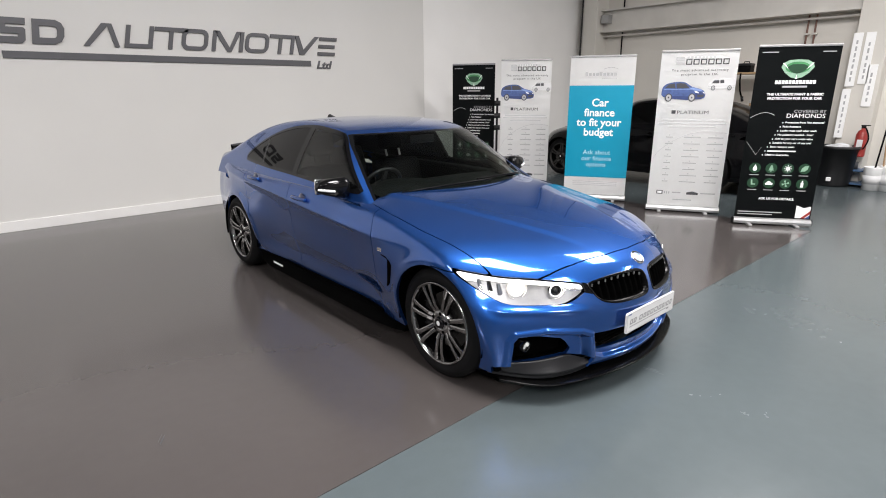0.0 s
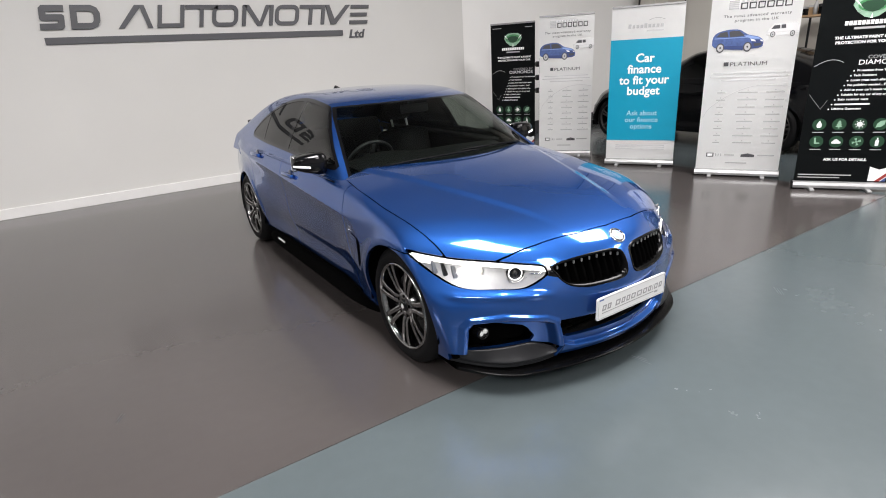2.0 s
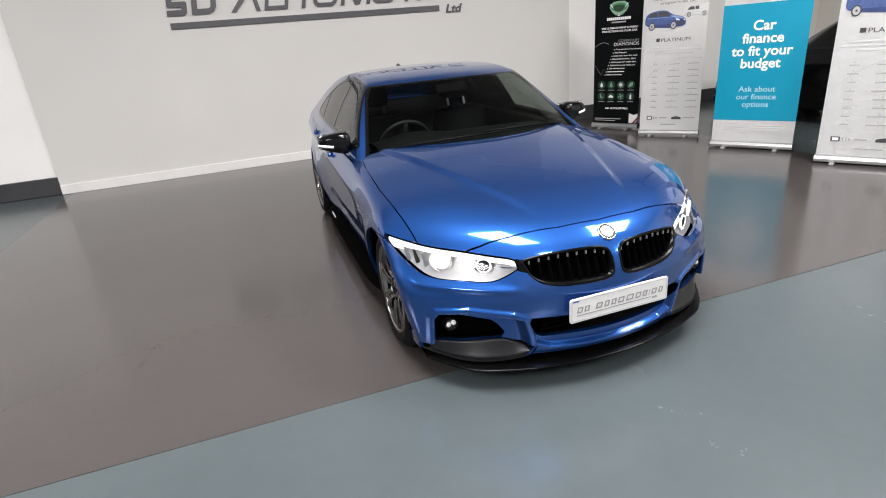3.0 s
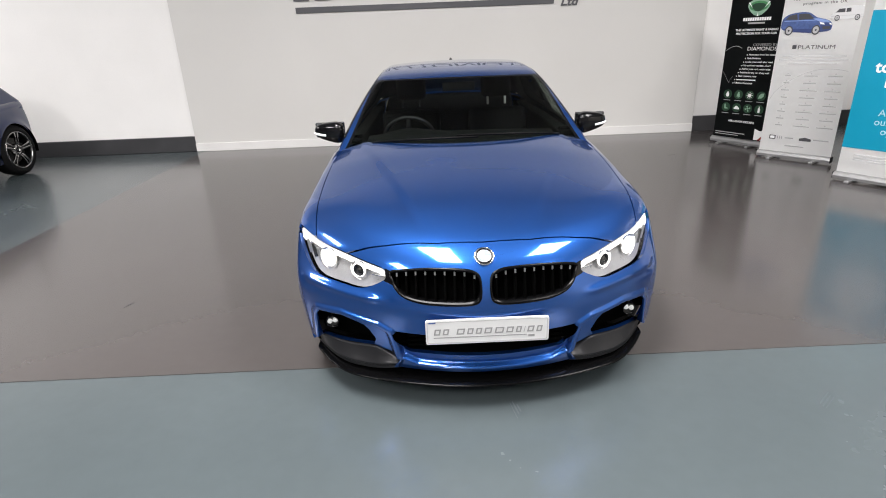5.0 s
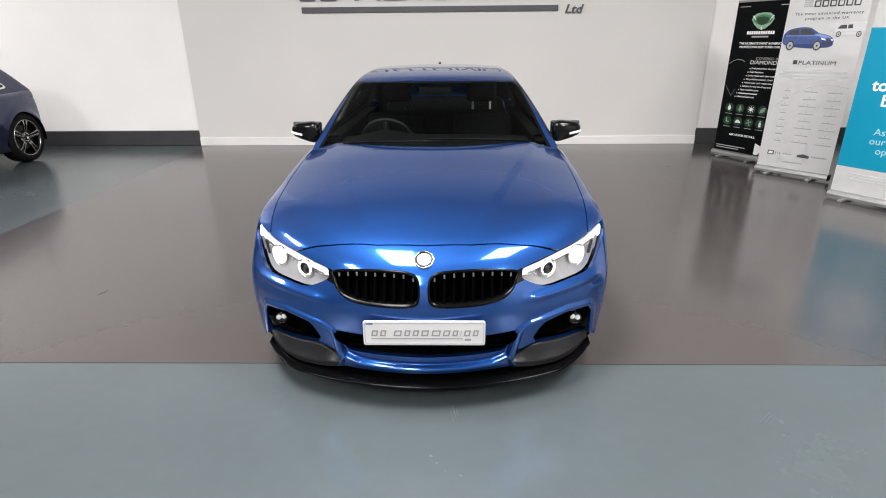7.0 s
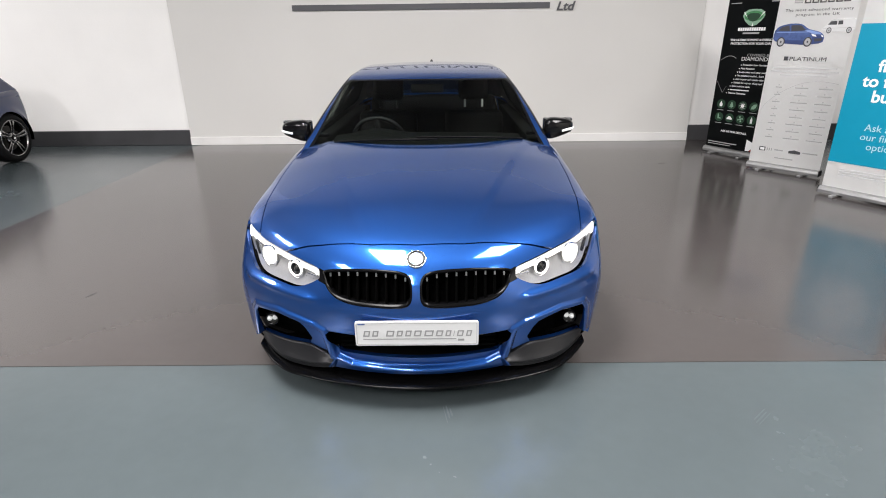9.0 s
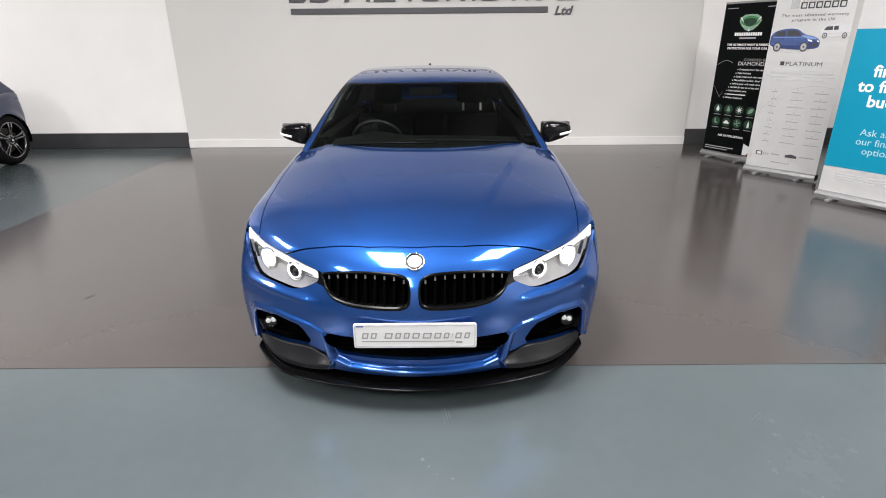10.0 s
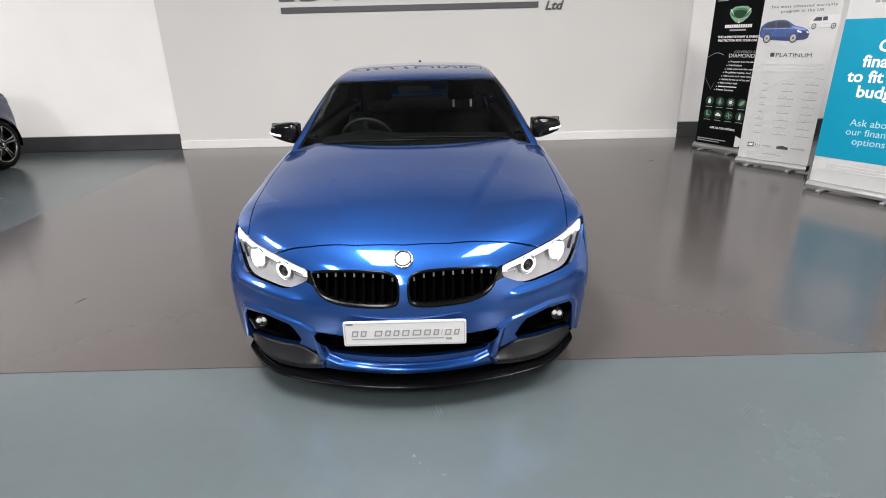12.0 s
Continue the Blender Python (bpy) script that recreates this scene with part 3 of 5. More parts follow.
def cut(V, F, f, gap=GAP):
    """Splits at f = 0 and leaves a fine joint."""
    V, inside, rest = split(V, F, lambda x, y, z: f(x, y, z) + gap)
    V, _, outside = split(V, rest, lambda x, y, z: f(x, y, z) - gap)
    return V, inside, outside


# ---- wheels ----
def wheel(name, parent, x, y, z, side, radius=.327, rim_r=.243, pairs=7, wide=.225, metal="rim"):
    w = new(name)
    w.parent = parent
    w.location = (x, y, z)
    o = 1 if side > 0 else -1
    tyre = [(-wide, rim_r - .004), (-wide, radius - .03), (-wide + .02, radius - .006), (-wide + .045, radius), (-.045, radius), (-.022, radius - .007), (-.004, radius - .035), (.004, (radius + rim_r) / 2), (-.002, rim_r + .012), (-.012, rim_r - .002)]
    part("tyre", lathe([(a * o, r) for a, r in tyre], "x", 56), "rubber", w, "black low-profile tyre", True)
    hoop = [(-.008, rim_r + .001), (.001, rim_r - .003), (.001, rim_r - .010), (-.012, rim_r - .016), (-.030, rim_r - .020)]
    barrel = [(-.030, rim_r - .020), (-.10, rim_r - .03), (-wide, rim_r - .02)]
    # rim's inner barrel in black: shade behind the spokes put into colour
    part("barrel", lathe([(a * o, r) for a, r in barrel], "x", 40), "plastic", w, "", True)
    rim = part("rim", lathe([(a * o, r) for a, r in hoop], "x", 56), metal, w, "grey alloy rim with paired spokes", True)
    bm = bmesh.new()
    for k in range(pairs):
        for sgn in (-1, 1):
            ang = 2 * math.pi * k / pairs + .2
            stations = ((.050, .0125, -.030, .0130), (.10, .0160, -.012, .0118), (.17, .0225, -.005, .0122), (rim_r - .008, .031, -.005, .0160))
            rows = []
            for r, off, face, half in stations:
                row = []
                for t, dep in ((-half, -.022), (-half, -.003), (-half * .5, 0), (half * .5, 0), (half, -.003), (half, -.022)):
                    u, v = r, sgn * off + t
                    row.append(bm.verts.new(((face + dep) * o, u * math.cos(ang) - v * math.sin(ang), u * math.sin(ang) + v * math.cos(ang))))
                rows.append(row)
            for r0, r1 in zip(rows, rows[1:]):
                for i in range(6):
                    bm.faces.new((r0[i], r0[(i + 1) % 6], r1[(i + 1) % 6], r1[i]))
    bmesh.ops.recalc_face_normals(bm, faces=bm.faces[:])
    part("spokes", bm, metal, rim)
    hub = part("hub", lathe([(-.06 * o, .085), (-.025 * o, .075), (-.018 * o, .055), (-.016 * o, .036), (-.020 * o, .034), (-.020 * o, .0005)], "x", 32), metal, w, "", True)
    part("hub_cap", lathe([(-.019 * o, .034), (-.010 * o, .031), (-.008 * o, .022), (-.008 * o, .0005)], "x", 24), "gloss", hub, "black hub cap with a pale centre", True)
    part("emblem", lathe([(-.0075 * o, .014), (-.0068 * o, .013), (-.0068 * o, .0005)], "x", 20), "white", hub)
    for k in range(5):
        a = 2 * math.pi * k / 5 + .4
        p = Vector((0, .056 * math.cos(a), .056 * math.sin(a)))
        part("bolt", tube(.010, p + Vector((-.03 * o, 0, 0)), p + Vector((-.0165 * o, 0, 0)), 10), "void", hub)
    part("brake_disc", lathe([(-.085 * o, .10), (-.085 * o, .165), (-.10 * o, .165), (-.10 * o, .05), (-.07 * o, .05), (-.07 * o, .10), (-.085 * o, .10)], "x", 40), "disc", w)
    part("caliper", box(-.13 * o, .10, -.07, -.075 * o, .175, .07, .012), "satin", w)
    return w


def arch_liner(sg, r, wy, wz):
    """The upper shell of a wheel housing, open below and to the outside."""
    bm = bmesh.new()
    rows = []
    for a, k in ((.50, .3), (.50, 1), (.866, 1)):
        rows.append([bm.verts.new((a * sg, wy + r * k * math.cos(radians(t)), wz + r * k * math.sin(radians(t)))) for t in range(-14, 195, 8)])
    for r0, r1 in zip(rows, rows[1:]):
        for i in range(len(r0) - 1):
            bm.faces.new((r0[i], r0[i + 1], r1[i + 1], r1[i]))
    bmesh.ops.recalc_face_normals(bm, faces=bm.faces[:])
    return bm


# ---- the blue coupe ----
car = thing("car", pose(0, 0, 0, 0, 0, .25), "glossy metallic blue four-door coupe with black grille, lit headlamps", "car")


def front_view(shape, deep=.62):
    return lambda x, y, z: np.maximum(shape(np.abs(x), z), y - deep)


def flank(shape):
    return lambda x, y, z: np.maximum(shape(y, z), .55 - np.abs(x))


# front, top, flank and tail of the half body
others = lambda own, *fs: (lambda x, y, z: own(x, y, z) - np.maximum.reduce([f(x, y, z) for f in fs]))
f_tail = lambda x, y, z: y - TAIL(z) + .30 * x * x
G = .0115
front = sheet(f_body, "y", (0, .96, .0045), (.15, .86, .0045), -.2, 1.2, others(f_front, f_top, f_side))
top = sheet(f_body, "z", (0, .96, G), (-.05, 4.7, G), .45, 1.2, others(f_top, f_front, f_side, f_tail))
side = sheet(f_body, "x", (.0, 4.75, .010), (.15, 1.12, .007), .45, 1.05, others(f_side, f_front, f_top, f_tail))
tail = sheet(f_body, "y", (0, .96, .03), (.15, 1.12, .03), 3.9, 4.9, others(f_tail, f_side, f_top))
V, F = join(front, top, side, tail)
joint = lambda x, y, z: (lambda s: s[-1] - s[-2])(np.sort(np.array([f_front(x, y, z), f_top(x, y, z), f_side(x, y, z), f_tail(x, y, z)]), 0))

# cut the underside, the wheel openings and what the cabin hides
V, _, F = split(V, F, lambda x, y, z: z - np.where(y < .8, .175, .20))
for wy, wz in WHEELS:
    V, _, F = split(V, F, lambda x, y, z: np.maximum(np.hypot(y - wy, z - wz) - .350, .5 - x))
V, _, F = split(V, F, lambda x, y, z: np.maximum(np.maximum(f_cabin(x, y, z) + .006, .8 - z), y - 4.0))

LAMP = smooth_line([(.90, .702), (.845, .693), (.75, .676), (.63, .666), (.51, .650), (.438, .638), (.428, .618), (.434, .597), (.50, .562), (.555, .548), (.65, .550), (.765, .552), (.85, .568), (.92, .60), (.94, .66)])
lamp_front = front_view(outline(LAMP), .70)
lamp_shape = lambda x, y, z: smax(.010, lamp_front(x, y, z), .88 * (.574 + .52 * (y - .42) - z))
V, lens, F = cut(V, F, lamp_shape)
KIDNEY = [(.405, .632), (.335, .650), (.218, .663), (.10, .664), (.045, .655), (.020, .632), (.016, .575), (.024, .540), (.05, .524), (.10, .519), (.165, .518), (.265, .520), (.342, .536), (.384, .568), (.400, .605)]
V, grille_face, F = split(V, F, front_view(outline(smooth_line(KIDNEY, 4))))
BRIDGE = [(.380, .628), (.425, .640), (.440, .618), (.432, .592), (.385, .580), (.36, .60)]
V, bridge_face, F = split(V, F, front_view(outline(BRIDGE)))
INTAKE = [(0, .362), (.39, .366), (.408, .358), (.402, .335), (.356, .266), (.336, .256), (0, .252), (-.2, .252), (-.2, .36)]
V, intake_face, F = split(V, F, front_view(outline(INTAKE)))
SCOOP = [(.775, .362), (.760, .380), (.73, .384), (.65, .378), (.545, .356), (.520, .335), (.490, .290), (.505, .258), (.65, .240), (.770, .232), (.775, .30)]
V, scoop_face, F = split(V, F, front_view(outline(SCOOP)))
WINGLET = [(.384, .226), (.505, .254), (.65, .236), (.78, .228), (.835, .215), (.96, .20), (.96, .10), (.46, .10), (.42, .17)]
V, winglet_face, F = cut(V, F, front_view(outline(WINGLET), .395))
BONNET = [(0, .163), (.20, .177), (.42, .228), (.55, .272), (.64, .312), (.74, .380), (.775, .470), (.788, .57), (.800, .70), (.812, 1.0), (.808, 1.3), (.785, 1.56), (.75, 1.72), (0, 1.72), (-.3, 1.72), (-.3, .163)]
bonnet_shape = outline(BONNET)
V, hood, F = cut(V, F, lambda x, y, z: np.maximum(bonnet_shape(x, y), .60 - z))
V, bumper, F = cut(V, F, lambda x, y, z: np.maximum(np.maximum(z - .682 - .25 * np.maximum(0, .5 - y), y - .80), z - .80))
V, fender, F = cut(V, F, lambda x, y, z: y - (1.385 + .05 * (z - .6)))
V, sillband, F = split(V, F, lambda x, y, z: np.maximum(z - .238, np.maximum(1.15 - y, y - 3.25)))
V, door_front, F = cut(V, F, lambda x, y, z: y - (2.52 + .06 * (z - .6)))
V, door_rear, F = cut(V, F, lambda x, y, z: np.maximum(y - (3.30 + .35 * np.maximum(0, z - .62)), -(np.hypot(y - 3.61, z - .327) - .40)))
seam = joint
# blue strip added under the edge between fender top and side to hide gaps
near_edge = lambda x, y, z: np.minimum(.045 - np.abs(f_top(x, y, z) - f_side(x, y, z)), np.maximum(f_top(x, y, z), f_side(x, y, z)) - f_front(x, y, z))
V_edge, F_edge = sheet(f_body, "z", (.74, .95, .005), (.60, 1.378, .0115), .45, 1.2, near_edge)
V_edge, _, F_edge = split(V_edge, F_edge, lambda x, y, z: lamp_shape(x, y, z) - .006)
for s in ("left", "right"):
    panel("fender_seam_backing", V_edge, F_edge, f_body, "blue", car, s, 0, -.0025)
panel("hood", V, hood, f_body, "blue", car, label="long blue bonnet with two raised creases", seam=seam)
panel("front_bumper", V, bumper, f_body, "blue", car, rim=.02, label="blue sport bumper with large intakes", seam=seam)
for s in ("left", "right"):
    panel("fender", V, fender, f_body, "blue", car, s, .02, seam=seam)
    panel("front_door", V, door_front, f_body, "blue", car, s, seam=seam)
    panel("rear_door", V, door_rear, f_body, "blue", car, s, seam=seam)
    panel("rear_quarter", V, F, f_body, "blue", car, s, .02, seam=seam)
    panel("side_skirt", V, sillband, f_body, "void", car, s, .02, .006, "gloss black side skirt blade")
    # near-black sheets put the scoops' deep shade into colour
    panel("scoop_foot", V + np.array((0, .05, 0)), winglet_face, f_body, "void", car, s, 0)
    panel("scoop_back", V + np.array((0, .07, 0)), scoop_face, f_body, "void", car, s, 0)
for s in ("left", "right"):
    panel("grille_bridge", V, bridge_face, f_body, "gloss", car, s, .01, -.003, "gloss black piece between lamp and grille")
# likewise black sheets in place of the shaded depth behind grille and intake
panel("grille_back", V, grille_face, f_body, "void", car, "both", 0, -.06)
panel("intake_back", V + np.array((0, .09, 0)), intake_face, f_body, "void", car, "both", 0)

# headlamps
for s, sg in (("left", 1), ("right", -1)):
    lamp = panel("headlamp", V, lens, f_body, "lens", car, s, 0, -.001, "clear swept headlamp with lit rings")
    lamp.visible_shadow = False
    panel("reflector", V, lens, f_body, "lampbowl", lamp, s, 0, -.035)
    edge = panel("bezel", *split(V, lens, lambda x, y, z: -lamp_shape(x, y, z) - .0024)[:2], f_body, "gloss", lamp, s, .008, -.002)
    for cx, cz, r, turn in ((.546, .607, .028, 30), (.700, .618, .034, 37)):
        deep = float(NOSE(cz) + SWEEP(cz) * cx * cx + .35 * max(0, cx - .62) ** 2) + .024
        aim = pose(cx * sg, deep, cz, 0, 0, turn * sg)
        inner = cx < .6

        def turned(profile, n=32):
            bm = lathe(profile, "y", n)
            bmesh.ops.transform(bm, matrix=aim, verts=bm.verts[:])
            return bm
        part("dish", turned([(-.006, r * 1.62), (.004, r * 1.5), (.016, r * 1.2), (.020, r * .9)]), "dish", lamp, "", True)
        part("projector", turned([(.03, r * .85), (.0, r * .95), (-.008, r), (-.008, r * .82), (.006, r * .62), (.012, .0005)]), "satin" if inner else "litsoft", lamp, "", True)
        part("light_ring", turned([(-.006, r * 1.03), (-.011, r * 1.13), (-.004, r * 1.22), (.004, r * 1.13), (-.006, r * 1.03)]), "lit", lamp, "white glowing ring", True)
        part("projector_lens", turned([(.004, r * .64), (-.003, r * .5), (-.008, r * .25), (-.009, .0005)], 24), "disc" if inner else "lit", lamp, "", True)
    for k in range(3):
        z = .600 + .012 * k
        strip = []
        for x in (.440 + .004 * k, .463, .486):
            strip.append((x * sg, float(NOSE(z) + SWEEP(z) * x * x) + .022, z + .06 * (x - .44)))
        part("chrome_fin", sweep(.0026, strip), "dish", lamp)
    for k in range(3):
        x, z = .758 + .030 * k, .622 + .008 * k
        y0 = float(NOSE(z) + SWEEP(z) * x * x + .35 * max(0, x - .62) ** 2)
        bm = bmesh.new()
        vs = [bm.verts.new((sg * (x + dx), y0 + dy + .35 * dx, z + dz)) for dx, dy, dz in ((-.016, .020, -.040), (.004, .020, -.042), (.014, .020, .024), (.004, .020, .026), (-.016, .032, -.040), (.004, .032, -.042), (.014, .032, .024), (.004, .032, .026))]
        for q in ((0, 1, 2, 3), (4, 7, 6, 5), (0, 4, 5, 1), (1, 5, 6, 2), (2, 6, 7, 3), (3, 7, 4, 0)):
            bm.faces.new([vs[i] for i in q])
        bmesh.ops.recalc_face_normals(bm, faces=bm.faces[:])
        part("reflector_rib", bm, "disc" if k % 2 else "alu", lamp)
    brow = split(V, lens, lambda x, y, z: np.maximum(-lamp_shape(x, y, z) - .024, np.maximum(.004 + lamp_shape(x, y, z), .618 - z + .10 * (x - .5))))
    panel("brow_light", brow[0], brow[1], f_body, "litsoft", lamp, s, .01, -.012, "pale light bar along the lamp's top")

# kidney grilles
for sg in (1, -1):
    grille = new("kidney_grille")
    grille.parent = car
    outer = smooth_line(KIDNEY, 4)
    cx, cz = .21, .59
    inner = [(cx + (x - cx) * .955, cz + (z - cz) * .86) for x, z in outer]
    ny = lambda x, z: float(NOSE(z) + SWEEP(z) * x * x)
    bm = bmesh.new()
    rows = []
    for pts, dy in ((outer, .022), (outer, -.002), (inner, -.002), (inner, .040)):
        rows.append([bm.verts.new((x * sg, ny(x, z) + dy, z)) for x, z in pts])
    for r0, r1 in zip(rows, rows[1:]):
        for i in range(len(outer)):
            q = (r0[i], r0[(i + 1) % len(outer)], r1[(i + 1) % len(outer)], r1[i])
            bm.faces.new(q if sg > 0 else q[::-1])
    bmesh.ops.recalc_face_normals(bm, faces=bm.faces[:])
    part("surround", bm, "lipblack", grille, "gloss black kidney surround", True)
    shape = outline(inner)
    for k in range(9):
        x = .045 + .041 * k
        zs = [z for z in np.linspace(.50, .68, 91) if shape(np.array([x]), np.array([z]))[0] < 0]
        if len(zs) > 8:
            bm = bmesh.new()
            rows = []
            for z in np.linspace(zs[0] - .004, zs[-1] + .004, 8):
                y0 = ny(x, z)
                rows.append([bm.verts.new((sg * (x + dx), y0 + dy, z)) for dx, dy in ((-.005, .06), (-.005, .024), (0, .017), (.005, .024), (.005, .06))])
            for r0, r1 in zip(rows, rows[1:]):
                for i in range(4):
                    bm.faces.new((r0[i], r0[i + 1], r1[i + 1], r1[i]))
            bmesh.ops.recalc_face_normals(bm, faces=bm.faces[:])
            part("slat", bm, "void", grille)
            # small pale block puts the light caught at the slat's top into colour
            part("slat_glint", box(sg * x - .0035, ny(x, zs[-1] - .012) + .012, zs[-1] - .022, sg * x + .0035, ny(x, zs[-1] - .012) + .019, zs[-1] - .006, .001), "alu", grille)

# round emblem on the nose: plain rings and disc
nose_dir = Vector(gradient(f_body, np.array([[0, .105, .698]]))[0])
m_nose = Matrix.Translation(Vector((0, .100, .700)) + nose_dir * .000) @ nose_dir.to_track_quat("Z", "Y").to_matrix().to_4x4()
badge = new("badge")
badge.parent = car
badge.matrix_local = m_nose
part("badge_ring", lathe([(-.004, .043), (.004, .043), (.0065, .041), (.0065, .038), (.003, .0375)], "z", 40), "chrome", badge, "round chrome-edged badge", True)
part("badge_band", lathe([(.003, .0378), (.0055, .037), (.0055, .030), (.004, .0295)], "z", 40), "gloss", badge, "", True)
part("badge_disc", lathe([(.003, .0300), (.0058, .0295), (.0058, .0005)], "z", 32), "white", badge, "", True)
for a in (0, 180):
    bm = bmesh.new()
    fan = [bm.verts.new((0, 0, .0066))] + [bm.verts.new((.0285 * math.cos(radians(a + 9 * k)), .0285 * math.sin(radians(a + 9 * k)), .0066)) for k in range(11)]
    bm.faces.new(fan)
    part("badge_quarter", bm, "printsky", badge)

# number plate with plain bars for its writing
plate = new("number_plate")
plate.parent = car
plate.location = (0, -.006, .412)
part("backing", slab(round_rect(-.258, -.057, .258, .057, .010), .010, None, .001), "platewhite", plate, "white show plate with grey lettering bars")
part("border", ring(round_rect(-.252, -.051, .252, .051, .008), round_rect(-.249, -.048, .249, .048, .006), .001), "printgrey", plate).location.y = -.0102
for x0, x1 in ((-.225, -.193), (-.188, -.158), (-.130, -.092), (-.086, -.056), (-.050, -.020), (-.014, .022), (.030, .072), (.078, .112), (.118, .146), (.152, .160), (.166, .198), (.204, .232)):
    wide = x1 - x0
    block = [(x0, -.012), (x1 - .006, -.012), (x1, .016), (x0 + .006, .016)]
    if wide < .01:
        flat("lettering", block, "platetext", plate, -.0104)
    else:
        hollow = [(x0 + .0075, -.006), (x1 - .0105, -.006), (x1 - .0075, .010), (x0 + .0105, .010)]
        part("lettering", ring(block, hollow, .001), "platetext", plate).location.y = -.0104
flat("lettering", bar(-.225, -.026, .165, -.022), "platetext", plate, -.0104)
flat("lettering", bar(.172, -.034, .198, -.024), "platetext", plate, -.0104)
flat("lettering", bar(-.245, .043, -.215, .050), "printblue", plate, -.0104)

# front splitter
bm = bmesh.new()
edge_y = lambda x: .004 + .37 * x * x + 2.2 * max(0, x - .58) ** 2
rows = []
for i in range(61):
    x = -.81 + 1.62 * i / 60
    ax = abs(x)
    y = edge_y(ax)
    up = .03 * max(0, (ax - .6) / .26) ** 2
    rows.append([bm.verts.new(p) for p in ((x, y + .20, .122), (x, y + .010, .113 + up * .5), (x, y, .118 + up), (x, y + .001, .123 + up), (x, y + .006, .126 + up), (x, y + .09, .134 + up), (x, y + .15, .140 + up * .5))])
for r0, r1 in zip(rows, rows[1:]):
    for i in range(6):
        bm.faces.new((r0[i], r0[i + 1], r1[i + 1], r1[i]))
bmesh.ops.recalc_face_normals(bm, faces=bm.faces[:])
part("splitter", bm, "lipblack", car, "black front splitter lip", True)
crest = curve([(.385, .207), (.43, .226), (.505, .254), (.60, .242), (.70, .234), (.78, .230), (.83, .224), (.862, .215)])
skirt_z = curve([(.385, .200), (.45, .186), (.52, .178), (.62, .176), (.74, .180), (.82, .188), (.862, .196)])
for sg in (1, -1):
    bm, rows = bmesh.new(), []
    for i in range(41):
        x = .385 + .440 * i / 40
        zt, zb = float(crest(x)), float(skirt_z(x))
        yt = float(NOSE(zt) + SWEEP(zt) * x * x + .35 * max(0, x - .62) ** 2) + .030
        yb = edge_y(x) + .040
        row = [(x, yt + .05, zt - .01), (x, yt, zt)]
        for k in (.08, .3, .55, .8, .95):
            row.append((x, yt + (yb - yt) * (k + .18 * k * (1 - k)), zt + (zb - zt) * (k + .42 * k * (1 - k))))
        row += [(x, yb - .001, zb - .004), (x, yb + .006, zb - .010), (x, yb + .02, zb - .012), (x, yb + .004, zb - .024), (x, yb + .012, zb - .032)]
        rows.append([bm.verts.new((p[0] * sg, p[1], p[2])) for p in row])
    for r0, r1 in zip(rows, rows[1:]):
        for i in range(len(r0) - 1):
            bm.faces.new((r0[i], r0[i + 1], r1[i + 1], r1[i]))
    bm.faces.new(rows[0])
    bm.faces.new(rows[-1][::-1])
    bmesh.ops.recalc_face_normals(bm, faces=bm.faces[:])
    part("winglet", bm, "satin", car, "satin dark grey bumper winglet", True)
for sg in (1, -1):
    fog = new("fog_lamp")
    fog.parent = car
    c = Vector((.705 * sg, .285, .325))
    part("fog_bezel", lathe([(.05, .032), (-.004, .031), (-.008, .028), (.0, .024)], "y", 28, at=c), "gloss", fog, "", True)
    part("fog_reflector", lathe([(.004, .025), (.006, .012), (.006, .0005)], "y", 24, at=c), "disc", fog, "", True)
    for dx in (-.014, .012):
        part("fog_light", lathe([(.004, .013), (-.004, .011), (-.007, .006), (-.008, .0005)], "y", 16, at=c + Vector((dx, 0, .004 - .2 * dx * sg))), "foglamp", fog, "bright lit fog lamp element", True)
    part("parking_sensor", lathe([(.01, .010), (-.002, .010), (-.003, .0005)], "y", 16, at=(.33 * sg, float(NOSE(.405) + SWEEP(.405) * .33 ** 2) + .012, .405)), "blue", car)
for z in (.298, .320, .342):
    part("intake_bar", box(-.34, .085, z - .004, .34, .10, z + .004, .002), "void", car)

# cabin: roof, pillars and glass
roof = sheet(f_cabin, "z", (0, .90, G), (1.1, 4.62, G), .75, 1.5, others(f_roof, f_glass))
wall = sheet(f_cabin, "x", (1.2, 4.62, G), (.84, 1.42, .009), .30, .95, others(f_glass, f_roof))
V, F = join(roof, wall)
V, _, F = split(V, F, lambda x, y, z: f_body(x, y, z) + .012)
V, _, F = split(V, F, lambda x, y, z: np.maximum(4.15 - y, z - .97))
screen_in = lambda x, y, z: np.maximum(np.maximum(y - (1.895 + .62 * x * x), x - (.735 - .30 * (y - 1.62))), f_glass(x, y, z) + .02)
V, screen, F = split(V, F, screen_in)
V, screen_clear, screen_edge = split(V, screen, lambda x, y, z: screen_in(x, y, z) + .022)
rear_in = lambda x, y, z: np.maximum(np.maximum(3.45 - .25 * x * x - y, x - (.56 - .05 * (y - 3.4))), y - 4.36)
V, rear_glass, F = split(V, F, rear_in)
DLO = smooth_line([(1.655, .985), (1.785, 1.110), (1.94, 1.207), (2.12, 1.270), (2.36, 1.300), (2.62, 1.312), (2.90, 1.290), (3.15, 1.232), (3.36, 1.145), (3.50, 1.060), (3.52, 1.030), (3.44, 1.015), (3.0, .998), (2.6, .988), (2.1, .972), (1.71, .962)], 4)
dlo = outline(DLO)
dlo_in = lambda x, y, z: np.maximum(dlo(y, z), f_roof(x, y, z) - f_glass(x, y, z) + .010)
V, trim, F = split(V, F, lambda x, y, z: dlo_in(x, y, z) - .022)
V, win, trim = split(V, trim, dlo_in)
